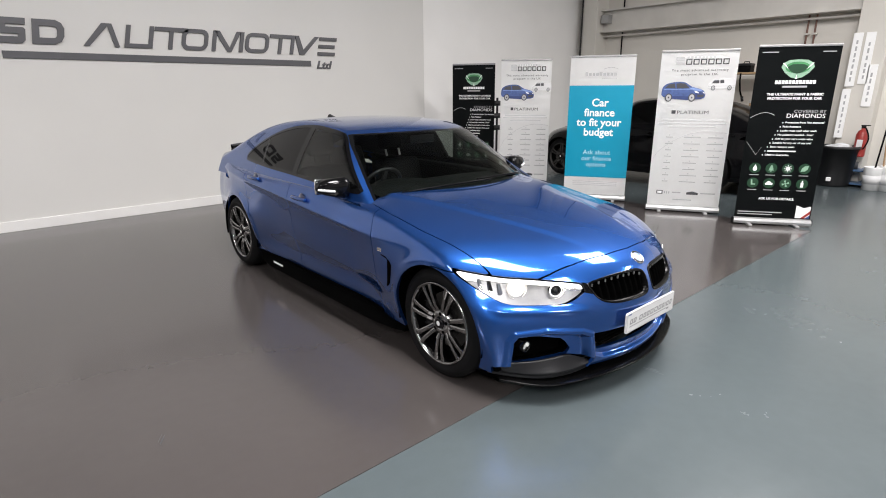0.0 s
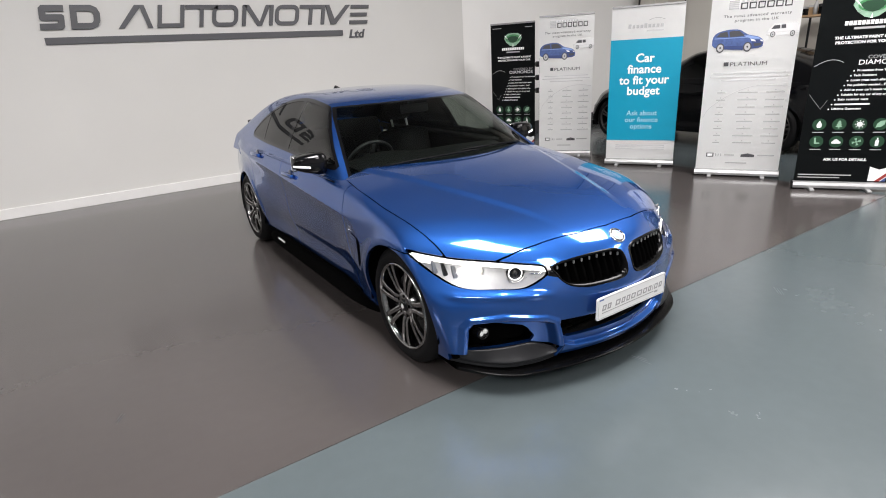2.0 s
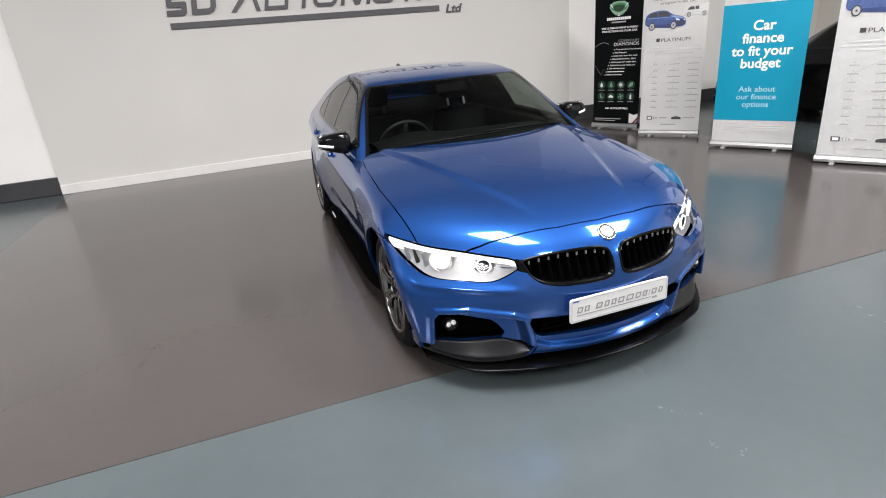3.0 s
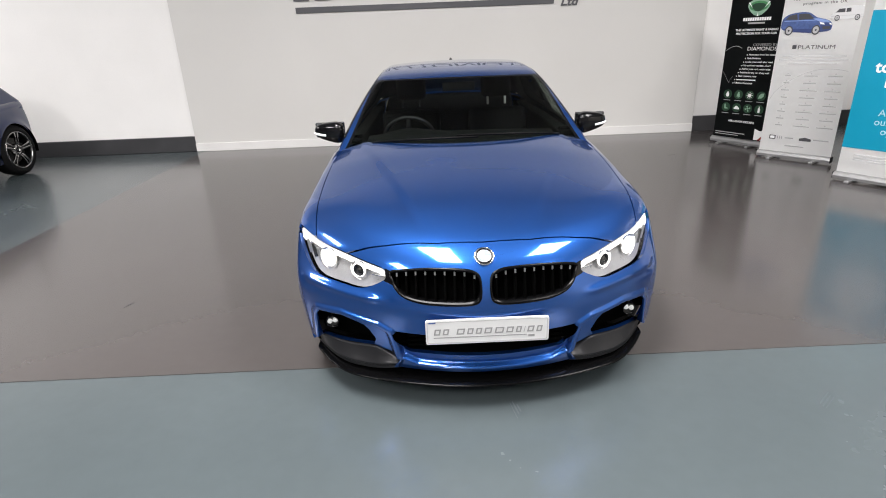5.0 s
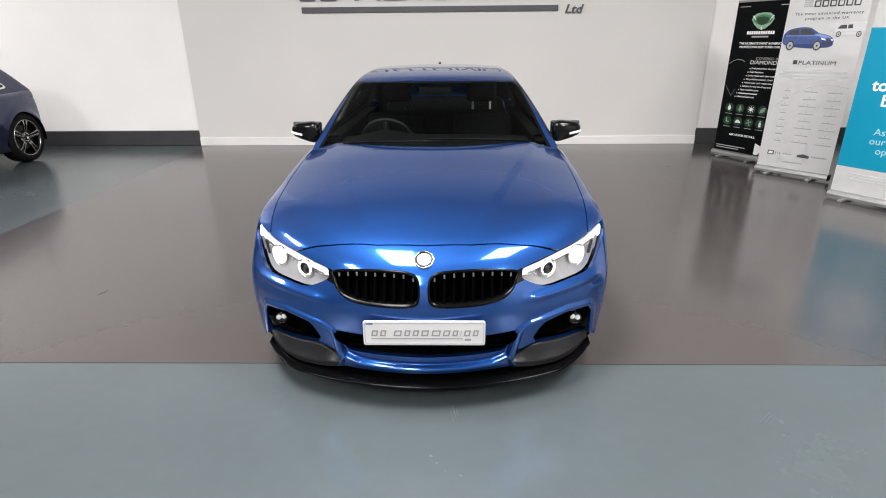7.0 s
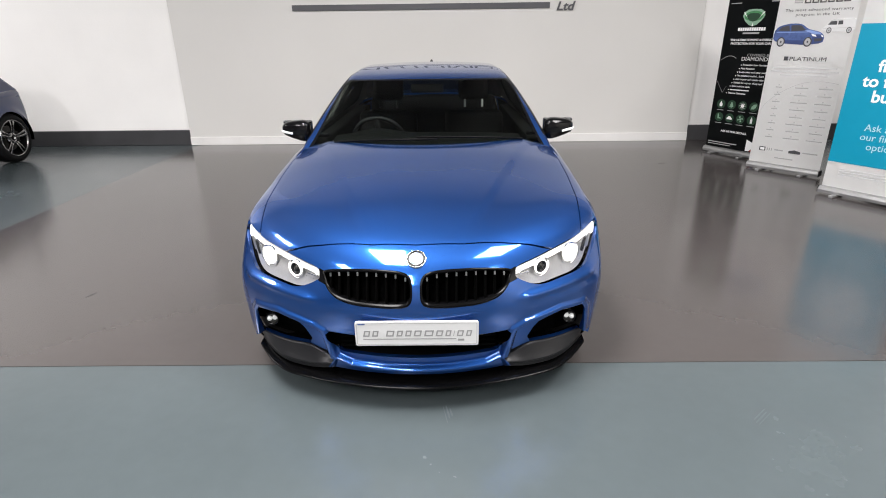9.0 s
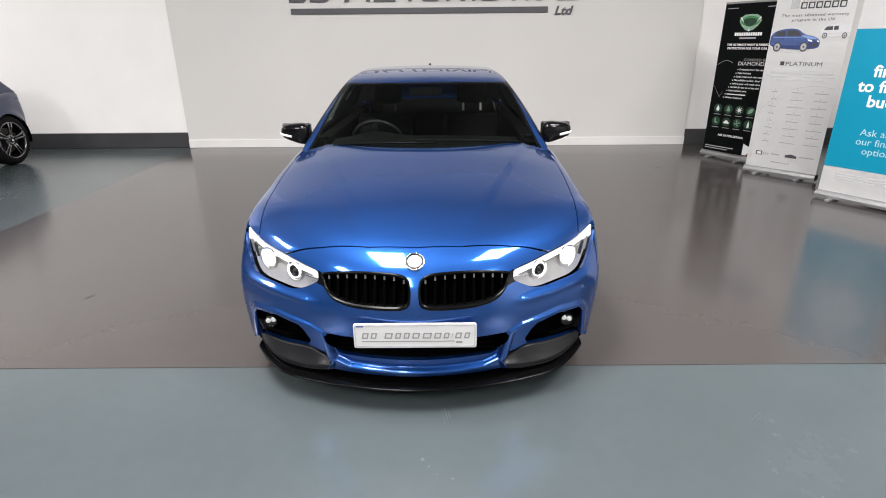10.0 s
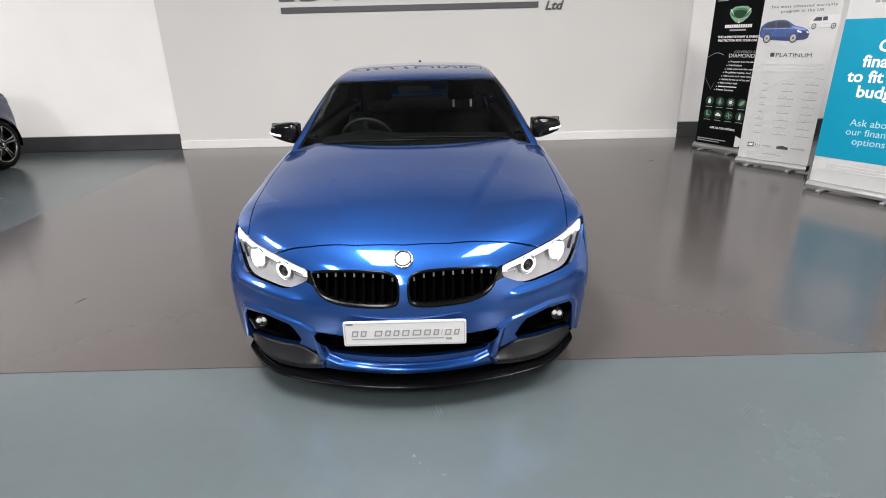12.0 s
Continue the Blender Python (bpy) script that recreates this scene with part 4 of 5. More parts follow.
V, pillar, win = split(V, win, lambda x, y, z: np.abs(y - (2.56 + .1 * (z - 1))) - .035)
V, pillar2, win = split(V, win, lambda x, y, z: np.abs(y - (3.17 + .35 * (z - 1))) - .014)
V, win_front, rest = split(V, win, lambda x, y, z: y - 2.56)
V, win_rear, win_quarter = split(V, rest, lambda x, y, z: y - (3.17 + .35 * (z - 1)))
belt_cut = lambda x, y, z: np.abs(f_roof(x, y, z) - f_glass(x, y, z))
panel("headliner", V, F, f_cabin, "seat", car, "both", 0, -.012, "dark cloth headlining")
panel("roof", V, F, f_cabin, "blue", car, rim=0, label="blue roof and pillars", seam=belt_cut)
glass_ob = panel("windscreen", V, screen_clear, f_cabin, "glass", car, "both", 0, label="raked clear windscreen")
glass_ob.visible_shadow = False
panel("windscreen_seal", V, screen_edge, f_cabin, "gloss", car, "both", 0, label="black windscreen border", seam=belt_cut)
panel("rear_window", V, rear_glass, f_cabin, "tint", car, "both", 0).visible_shadow = False
for s in ("left", "right"):
    panel("window_trim", V, trim + pillar + pillar2, f_cabin, "gloss", car, s, .02, .002, "gloss black window surround")
    panel("front_window", V, win_front, f_cabin, "clear", car, s, 0).visible_shadow = False
    panel("rear_side_window", V, win_rear, f_cabin, "tint", car, s, 0).visible_shadow = False
    panel("quarter_window", V, win_quarter, f_cabin, "tint", car, s, 0).visible_shadow = False

# black underside, wheel housings and wheels
part("underbody", box(-.62, .30, .17, .62, 4.40, .36, .02), "void", car)
part("engine_bay", box(-.60, .30, .36, .60, 1.20, .62, .02), "void", car)
for wy, wz in WHEELS:
    for sg in (1, -1):
        part("wheel_arch_liner", arch_liner(sg, .362, wy, wz + .01), "void", car, "", True)
        wheel("wheel", car, (.862 if wy < 2 else .872) * sg, wy, wz, sg)

# fender vents, handles, mirrors, skirts, aerial, wipers
for sg in (1, -1):
    on = lambda y, z, d=0.0: Vector((sg * (float(-f_side(0, np.array(y), np.array(z))) + d), y, z))
    bm = bmesh.new()
    path = ((1.285, .632), (1.215, .622), (1.198, .600), (1.205, .54), (1.222, .475), (1.245, .440))
    rows = []
    for (y, z), wdt in zip(path, (.008, .016, .021, .018, .015, .005)):
        rows.append([bm.verts.new(on(y + dy, z + dz, d)) for dy, dz, d in ((-wdt, -wdt * .5, -.012), (-wdt, -wdt * .5, .002), (0, 0, .0035), (wdt, wdt * .5, .002), (wdt, wdt * .5, -.012))])
    for r0, r1 in zip(rows, rows[1:]):
        for i in range(4):
            bm.faces.new((r0[i], r0[i + 1], r1[i + 1], r1[i]))
    bmesh.ops.recalc_face_normals(bm, faces=bm.faces[:])
    # raised near-black strip in place of the vent's hollow
    part("fender_vent", bm, "void", car, "near-black air vent behind the wheel")
    part("side_badge", box(*(on(1.282, .650, -.003)), *(on(1.322, .672, .002)), .001), "chrome", car)
    for y, z in ((2.33, .828), (3.17, .885)):
        p = on(y, z)
        pull = part("door_handle", box(min(p.x, p.x + .028 * sg), y - .11, z - .014, max(p.x, p.x + .028 * sg), y + .10, z + .016, .010, None, 3), "blue", car, "blue pull handle", True)
        # flat darker disc paints the shade of the hollow behind the handle
        part("handle_recess_shade", lathe([(-.004 * sg, .055), (.0015 * sg, .05), (.0015 * sg, .0005)], "x", 24, at=(p.x, y - .03, z - .012)), "navy", car, "", True)
    skirt = []
    bm = bmesh.new()
    for i in range(25):
        y = 1.15 + 2.10 * i / 24
        e = .05 * (abs(i - 12) / 12) ** 8
        skirt.append([bm.verts.new((sg * a, y, z)) for a, z in ((.78, .150), (.876 - e, .146), (.884 - e, .151), (.880 - e, .158), (.862 - e, .170), (.850 - e, .205), (.80, .22))])
    for r0, r1 in zip(skirt, skirt[1:]):
        for i in range(6):
            bm.faces.new((r0[i], r0[i + 1], r1[i + 1], r1[i]))
    bmesh.ops.recalc_face_normals(bm, faces=bm.faces[:])
    part("sill_blade", bm, "void", car, "gloss black sill blade with a pale mark", True)
    part("skirt_mark", box(*sorted((.853 * sg, .858 * sg))[:1], 2.78, .180, sorted((.853 * sg, .858 * sg))[1], 2.95, .194), "white", car)
    # door mirror
    mirror = new("door_mirror")
    mirror.parent = car
    mirror.location = (.905 * sg, 1.80, .985)
    bm = bmesh.new()
    bmesh.ops.create_uvsphere(bm, u_segments=32, v_segments=20, radius=.93)
    for v in bm.verts:
        x, y, z = v.co
        e = .62
        q = Vector([math.copysign(abs(c) ** e, c) for c in (x, y, z)])
        v.co = Vector((q.x * .108 * sg, (q.y * .075 if q.y < 0 else q.y * .045) + .030 * q.x, q.z * (.064 - .013 * q.x if q.z > 0 else .069 - .031 * q.x)))
    bmesh.ops.recalc_face_normals(bm, faces=bm.faces[:])
    part("mirror_cap", bm, "gloss", mirror, "gloss black mirror shell", True)
    strip = []
    for i in range(13):
        t = i / 12
        x = .015 + .085 * t
        strip.append((x * sg, -.0705 + .030 * (x / .108) + .040 * t ** 5, -.020 + .012 * t))
    part("indicator", sweep(.008, strip), "white", mirror, "slim pale indicator strip")
    part("mirror_arm", box(min(-.22 * sg, -.08 * sg), -.03, -.062, max(-.22 * sg, -.08 * sg), .025, -.030, .012, None, 3), "gloss", mirror)
    part("mirror_glass", box(-.10, .040, -.048, .10, .047, .055, .01), "chrome", mirror)

bm_fin = bm = bmesh.new()
fin = [(-.075, 0), (.06, 0), (.055, .030), (.035, .038), (.01, .031), (-.04, .014)]
rows = [[bm.verts.new((w * (1 if z < .02 else .35), y, z)) for y, z in fin] for w in (-.018, .018)]
bm.faces.new(rows[0])
bm.faces.new(rows[1][::-1])
for i in range(6):
    bm.faces.new((rows[0][i], rows[0][(i + 1) % 6], rows[1][(i + 1) % 6], rows[1][i]))
bmesh.ops.recalc_face_normals(bm, faces=bm.faces[:])
bm = bmesh.new()
rows = []
for i in range(25):
    x = -.56 + 1.12 * i / 24
    y = 4.50 - .32 * x * x
    rows.append([bm.verts.new(p) for p in ((x, y - .05, 1.012), (x, y + .03, 1.078 - .05 * x * x), (x, y + .045, 1.070 - .05 * x * x), (x, y + .02, 1.0))])
for r0, r1 in zip(rows, rows[1:]):
    for i in range(4):
        bm.faces.new((r0[i], r0[(i + 1) % 4], r1[(i + 1) % 4], r1[i]))
bmesh.ops.recalc_face_normals(bm, faces=bm.faces[:])
part("boot_spoiler", bm, "gloss", car, "slim black boot spoiler", True)
aerial = part("aerial_fin", bm_fin, "gloss", car, "small black shark-fin aerial")
aerial.location = (0, 3.30, 1.343)
for x0, x1, dy in ((-.58, .08, 0.0), (-.05, .62, .03)):
    pts = []
    for i in range(13):
        x = x0 + (x1 - x0) * i / 12
        y = 1.285 + .53 * x * x + dy * .6
        z = float(SCREEN(y - .55 * x * x) - .105 * x * x - .05 * max(0, abs(x) - .3) ** 2) + .016
        pts.append((x, y, z))
    part("wiper", sweep(.007, pts), "plastic", car, "black wiper arm", True)

# interior
bm = bmesh.new()
dashboard = ((1.30, .86), (1.52, .945), (1.72, .965), (1.86, .945), (1.93, .90), (1.93, .60))
rows = []
for i in range(25):
    x = -.64 + 1.28 * i / 24
    bulge = .035 * math.exp(-((x + .36) / .16) ** 2)
    rows.append([bm.verts.new((x, y + .30 * x * x, z - .08 * x * x + (bulge if .9 < z else 0))) for y, z in dashboard])
for r0, r1 in zip(rows, rows[1:]):
    for i in range(5):
        bm.faces.new((r0[i], r0[i + 1], r1[i + 1], r1[i]))
bmesh.ops.recalc_face_normals(bm, faces=bm.faces[:])
part("dashboard", bm, "dash", car, "dark grey dashboard", True)
wheel_turn = pose(-.365, 2.02, .875, -62, 0, 0)
bm = lathe([(.015 * math.sin(2 * math.pi * k / 12), .182 + .015 * math.cos(2 * math.pi * k / 12)) for k in range(13)], "z", 48)
bmesh.ops.remove_doubles(bm, verts=bm.verts[:], dist=1e-5)
bmesh.ops.transform(bm, matrix=wheel_turn, verts=bm.verts[:])
for a in (0, 180, 270):
    tube(.018, wheel_turn @ Vector((0, 0, 0)), wheel_turn @ Vector((.18 * math.cos(radians(a)), .18 * math.sin(radians(a)), 0)), 8, bm)
tube(.07, wheel_turn @ Vector((0, 0, -.02)), wheel_turn @ Vector((0, 0, .03)), 20, bm)
part("steering_wheel", bm, "satin", car, "three-spoke dark steering wheel", True)
for sx in (-.37, .37):
    seat = new("front_seat")
    seat.parent = car
    seat.location = (sx, 2.35, .36)
    part("cushion", box(-.26, -.28, 0, .26, .30, .20, .06, None, 3), "seat", seat, "", True)
    bm = box(-.25, -.06, 0, .25, .08, .53, .055, None, 3)
    bmesh.ops.transform(bm, matrix=pose(0, .30, .12, -18), verts=bm.verts[:])
    part("backrest", bm, "seat", seat, "", True)
    bm = box(-.13, -.05, 0, .13, .05, .20, .045, None, 3)
    bmesh.ops.transform(bm, matrix=pose(0, .535, .70, -10), verts=bm.verts[:])
    part("headrest", bm, "seat", seat, "", True)
    for dx in (-.075, .075):
        # white paints in the gleam of chrome posts on one seat only
        part("headrest_post", tube(.010, (dx, .492, .645), (dx, .512, .705), 10), "white" if sx > 0 else "satin", seat)
part("rear_bench", box(-.64, 3.15, .34, .64, 3.65, .52, .05, None, 3), "seat", car, "", True)
bm = box(-.64, -.07, 0, .64, .07, .60, .05, None, 3)
bmesh.ops.transform(bm, matrix=pose(0, 3.60, .46, -24), verts=bm.verts[:])
part("rear_backrest", bm, "seat", car, "", True)
part("parcel_shelf", box(-.62, 3.80, .93, .62, 4.34, .96, .01), "dash", car)
part("rear_screen_trim", box(-.60, 4.30, .955, .60, 4.335, 1.03, .006), "dash", car)
part("cabin_floor", box(-.70, 1.30, .34, .70, 4.2, .37), "dash", car)
for sg in (1, -1):
    part("door_lining", box(min(.70 * sg, .735 * sg), 1.78, .36, max(.70 * sg, .735 * sg), 3.7, .90, .01), "dash", car)
    part("door_top", box(min(.68 * sg, .775 * sg), 1.72, .90, max(.68 * sg, .775 * sg), 3.7, .935, .012), "dash", car)
part("rear_view_mirror", box(-.115, 1.94, 1.205, .115, 1.965, 1.265, .012, None, 3), "satin", car, "", True)
part("bulkhead", box(-.70, 1.24, .36, .70, 1.30, .84), "void", car)


# ---- roller banners ----
def banner(base_l, base_r, height, label):
    """A roller banner that stands between two floor points: its frame; returns the thing, its print's width and the start of the print."""
    a, b = Vector((*base_l, 0)), Vector((*base_r, 0))
    w = (b - a).length
    turn = math.degrees(math.atan2(b.y - a.y, b.x - a.x))
    t = thing("roller_banner", pose(a.x, a.y, 0, 0, 0, turn), label, "banner", "roller banners")
    bm = bmesh.new()
    prof = [(-.045, .022), (-.05, .05), (-.035, .078), (.0, .088), (.035, .078), (.05, .05), (.045, .022)]
    rows = [[bm.verts.new((x, y, z)) for y, z in prof] for x in (-.012, w + .012)]
    for i in range(7):
        bm.faces.new((rows[0][i], rows[0][(i + 1) % 7], rows[1][(i + 1) % 7], rows[1][i]))
    bm.faces.new(rows[0])
    bm.faces.new(rows[1][::-1])
    bmesh.ops.recalc_face_normals(bm, faces=bm.faces[:])
    part("cassette", bm, "alu", t, "silver base cassette")
    for x in (.16, w - .16):
        part("foot", box(x - .022, -.13, .0, x + .022, .13, .024, .006), "alu", t)
    for x in (-.014, w + .008):
        part("end_cap", box(x, -.05, .02, x + .006, .05, .088, .004), "plastic", t)
    part("pole", tube(.011, (w / 2, .035, .07), (w / 2, .02, height - .02), 12), "alu", t)
    part("top_rail", box(0, -.010, height - .022, w, .012, height + .004, .005), "alu", t, "silver top rail")
    return t, w


def sheet_of(t, w, height, material, z0=.085, z1=None, name="print_sheet", y=0.0):
    """The printed sheet, slightly bowed like cloth under tension."""
    z1 = z1 or height - .012
    bm = bmesh.new()
    rows = []
    for i in range(13):
        z = z0 + (z1 - z0) * i / 12
        rows.append([bm.verts.new((w * k / 8, y, z)) for k in range(9)])
    for r0, r1 in zip(rows, rows[1:]):
        for k in range(8):
            bm.faces.new((r0[k], r0[k + 1], r1[k + 1], r1[k]))
    bmesh.ops.solidify(bm, geom=bm.faces[:], thickness=.0015)
    bmesh.ops.recalc_face_normals(bm, faces=bm.faces[:])
    return part(name, bm, material, t)


INK = -.0022


def small_car(t, cx, cz, s, paint, van=False):
    """A plain drawing of a small hatchback or a van, in flat shapes."""
    P = lambda pts: [(cx + x * s, cz + z * s) for x, z in pts]
    k = INK
    if van:
        flat("picture_body", P([(-.5, -.12), (-.5, .02), (-.42, .07), (-.30, .22), (-.22, .26), (.40, .28), (.48, .22), (.5, -.10), (.3, -.14), (-.3, -.16)]), paint, t, k, .0008)
        flat("picture_window", P([(-.37, .08), (-.28, .20), (-.10, .21), (-.08, .08)]), "printdark", t, k - .001, .0006)
        flat("picture_window", P([(-.05, .08), (-.06, .21), (.08, .22), (.10, .09)]), "printdark", t, k - .001, .0006)
        flat("picture_line", P([(-.5, -.04), (.5, -.01), (.5, -.02), (-.5, -.05)]), "printgrey", t, k - .001, .0006)
    else:
        flat("picture_body", P(smooth_line([(-.48, -.07), (-.50, .05), (-.475, .15), (-.38, .225), (-.18, .265), (.02, .25), (.18, .15), (.38, .095), (.48, .02), (.49, -.07), (.44, -.13), (.10, -.16), (-.30, -.13)], 3)), paint, t, k, .0008)
        flat("picture_sill", P([(-.46, -.07), (.46, -.08), (.42, -.14), (.10, -.165), (-.30, -.135)]), "printdeep", t, k - .001, .0005)
        flat("picture_window", P([(-.43, .125), (-.36, .205), (-.22, .232), (-.19, .115)]), "printdark", t, k - .001, .0006)
        flat("picture_window", P([(-.16, .11), (-.18, .228), (-.08, .235), (.02, .225), (.13, .125)]), "printdark", t, k - .001, .0006)
        flat("picture_shine", P([(-.46, .085), (.36, .085), (.30, .098), (-.44, .10)]), "printsky", t, k - .001, .0005)
        flat("picture_bonnet", P([(.10, .125), (.20, .130), (.38, .085), (.44, .045), (.26, .055)]), "printsky", t, k - .0012, .0005)
        flat("picture_front", P([(.27, .035), (.46, .015), (.485, -.07), (.43, -.135), (.28, -.13)]), "printdeep", t, k - .0012, .0005)
        flat("picture_lamp", P([(.24, .055), (.33, .030), (.35, -.005), (.27, .01)]), "white", t, k - .0018, .0006)
        flat("picture_lamp", P([(.43, .030), (.475, .015), (.478, -.015), (.44, .0)]), "white", t, k - .0018, .0006)
        flat("picture_grille", P([(.31, -.04), (.465, -.035), (.455, -.09), (.33, -.10)]), "printdark", t, k - .0016, .0006)
    for wx in ((-.33, .20) if not van else (-.30, .32)):
        flat("picture_wheel", disc_points(cx + wx * s, cz - .105 * s, .082 * s, .10 * s, 20), "printdark", t, k - .002, .0006)
        flat("picture_rim", disc_points(cx + wx * s, cz - .105 * s, .058 * s, .074 * s, 16), "printgrey", t, k - .0028, .0005)
        flat("picture_hub", disc_points(cx + wx * s, cz - .105 * s, .018 * s, .022 * s, 10), "printdark", t, k - .0034, .0005)


def white_banner(base_l, base_r, H, seed):
    t, w = banner(base_l, base_r, H, "white warranty roller banner with blue car picture and grey text")
    sheet_of(t, w, H, "white")
    rnd = random.Random(seed)
    Z = lambda v: H - v * (H - .085)
    U = lambda u: u * w
    flat("logo_block", bar(U(.20), Z(.085), U(.31), Z(.040)), "printgrey", t, INK)
    for k in range(4):
        flat("logo_stripe", bar(U(.20), Z(.078 - .01 * k), U(.31), Z(.0755 - .01 * k)), "printpale", t, INK - .001)
    for k in range(8):
        flat("logo_bar", bar(U(.34 + .048 * k), Z(.050), U(.34 + .048 * k + .03), Z(.038)), "printpale", t, INK)
    for k in range(6):
        x0, x1 = U(.33 + .095 * k), U(.33 + .095 * k + .078)
        part("logo_bar", ring(bar(x0, Z(.088), x1, Z(.054)), bar(x0 + .014, Z(.082), x1 - .010, Z(.060)), .0012), "printdark", t).location.y = INK
    writing("slogan", "The most advanced warranty", .040, U(.52), Z(.128), "printdark", t, "CENTER", y=INK, spacing=1.15, wide=1.2)
    writing("slogan", "program in the UK", .040, U(.52), Z(.153), "printdark", t, "CENTER", y=INK, spacing=1.15, wide=1.2)
    small_car(t, U(.82), Z(.215), .30, "printpale", True)
    small_car(t, U(.34), Z(.262), .52, "printblue")
    flat("logo_block", bar(U(.21), Z(.392), U(.265), Z(.370)), "printdark", t, INK)
    writing("cover_level", "PLATINUM", .062, U(.28), Z(.393), "printdark", t, "LEFT", y=INK, wide=1.28)
    for k, (a, b) in enumerate(((.10, .92), (.06, .95), (.20, .82))):
        flat("text_bar", bar(U(a), Z(.435 + .020 * k), U(b), Z(.428 + .020 * k)), "printpale", t, INK)
    pts = [(U(.02 + .96 * k / 20), Z(.690 - .16 * (k / 20) ** .5 - .06 * math.sin(math.pi * k / 20 * .9))) for k in range(21)]
    flat("curve_line", pts + [(x, z - .006) for x, z in pts[::-1]], "printpale", t, INK)
    for row in range(8):
        for col, (cu, wu) in enumerate(((.22, .10), (.53, .22), (.84, .20))):
            k = wu * (.75 + .35 * rnd.random())
            v = .545 + .042 * row
            flat("text_bar", bar(U(cu - k / 2), Z(v), U(cu + k / 2), Z(v - .005)), "printgrey", t, INK)
            flat("icon", disc_points(U(cu), Z(v - .015), .008, .008, 10), "printpale", t, INK)
    flat("icon_box", bar(U(.12), Z(.925), U(.21), Z(.900)), "printdark", t, INK)
    flat("icon_gap", bar(U(.135), Z(.920), U(.195), Z(.905)), "white", t, INK - .001)
    for k in range(3):
        x = U(.23 + .03 * k)
        flat("icon_arc", disc_points(x, Z(.9125), .012, .020, 9, -80, 80), "printgrey", t, INK)
    flat("text_bar", bar(U(.34), Z(.915), U(.46), Z(.908)), "printgrey", t, INK)
    flat("icon_truck", [(U(.54), Z(.922)), (U(.54), Z(.908)), (U(.62), Z(.900)), (U(.70), Z(.908)), (U(.70), Z(.922))], "printdark", t, INK)
    flat("text_bar", bar(U(.73), Z(.914), U(.93), Z(.907)), "printgrey", t, INK)
    flat("text_bar", bar(U(.36), Z(.962), U(.62), Z(.956)), "printgrey", t, INK)
    return t


# plain symbols for the banner's icons, within a circle of one
def spread(r0, r1, half, n, turn=0.0):
    """Spokes or rays round the middle."""
    at = lambda r, a: (r * math.cos(a), r * math.sin(a))
    return [[at(r0, a - half), at(r1, a - half), at(r1, a + half), at(r0, a + half)] for a in (turn + 2 * math.pi * i / n for i in range(n))]


DROP = [(0, 1), (.5, .1), (.55, -.4), (.3, -.8), (-.3, -.8), (-.55, -.4), (-.5, .1)]
FIR = [(0, 1), (.4, .45), (.2, .45), (.6, -.1), (.3, -.1), (.75, -.6), (.12, -.6), (.12, -1), (-.12, -1), (-.12, -.6), (-.75, -.6), (-.3, -.1), (-.6, -.1), (-.2, .45), (-.4, .45)]
LEAF = [(-.9, -.9), (-.7, .1), (-.1, .75), (.9, .9), (.75, -.1), (.1, -.7), (-.6, -.72)]
SEAT = [(-.6, .95), (-.25, 1.0), (-.05, -.2), (.6, -.2), (.7, -.55), (-.45, -.55)]
CLOUD = [(-.9, -.45), (-1.0, -.1), (-.7, .15), (-.45, .5), (0, .62), (.4, .4), (.6, .1), (.95, 0), (.95, -.4), (.7, -.5)]
BOTTLE = [(-.35, -.95), (-.35, .3), (-.15, .5), (-.15, .95), (.15, .95), (.15, .5), (.35, .3), (.35, -.95)]
SUN = [disc_points(0, 0, .58, .58, 16)] + spread(.70, 1.0, .10, 8)
FAN = [disc_points(0, 0, .28, .28, 10)] + spread(.36, .95, .32, 4, .3)
ICONS = ([DROP], [FIR], SUN, [LEAF], [SEAT], [CLOUD], FAN, [BOTTLE])


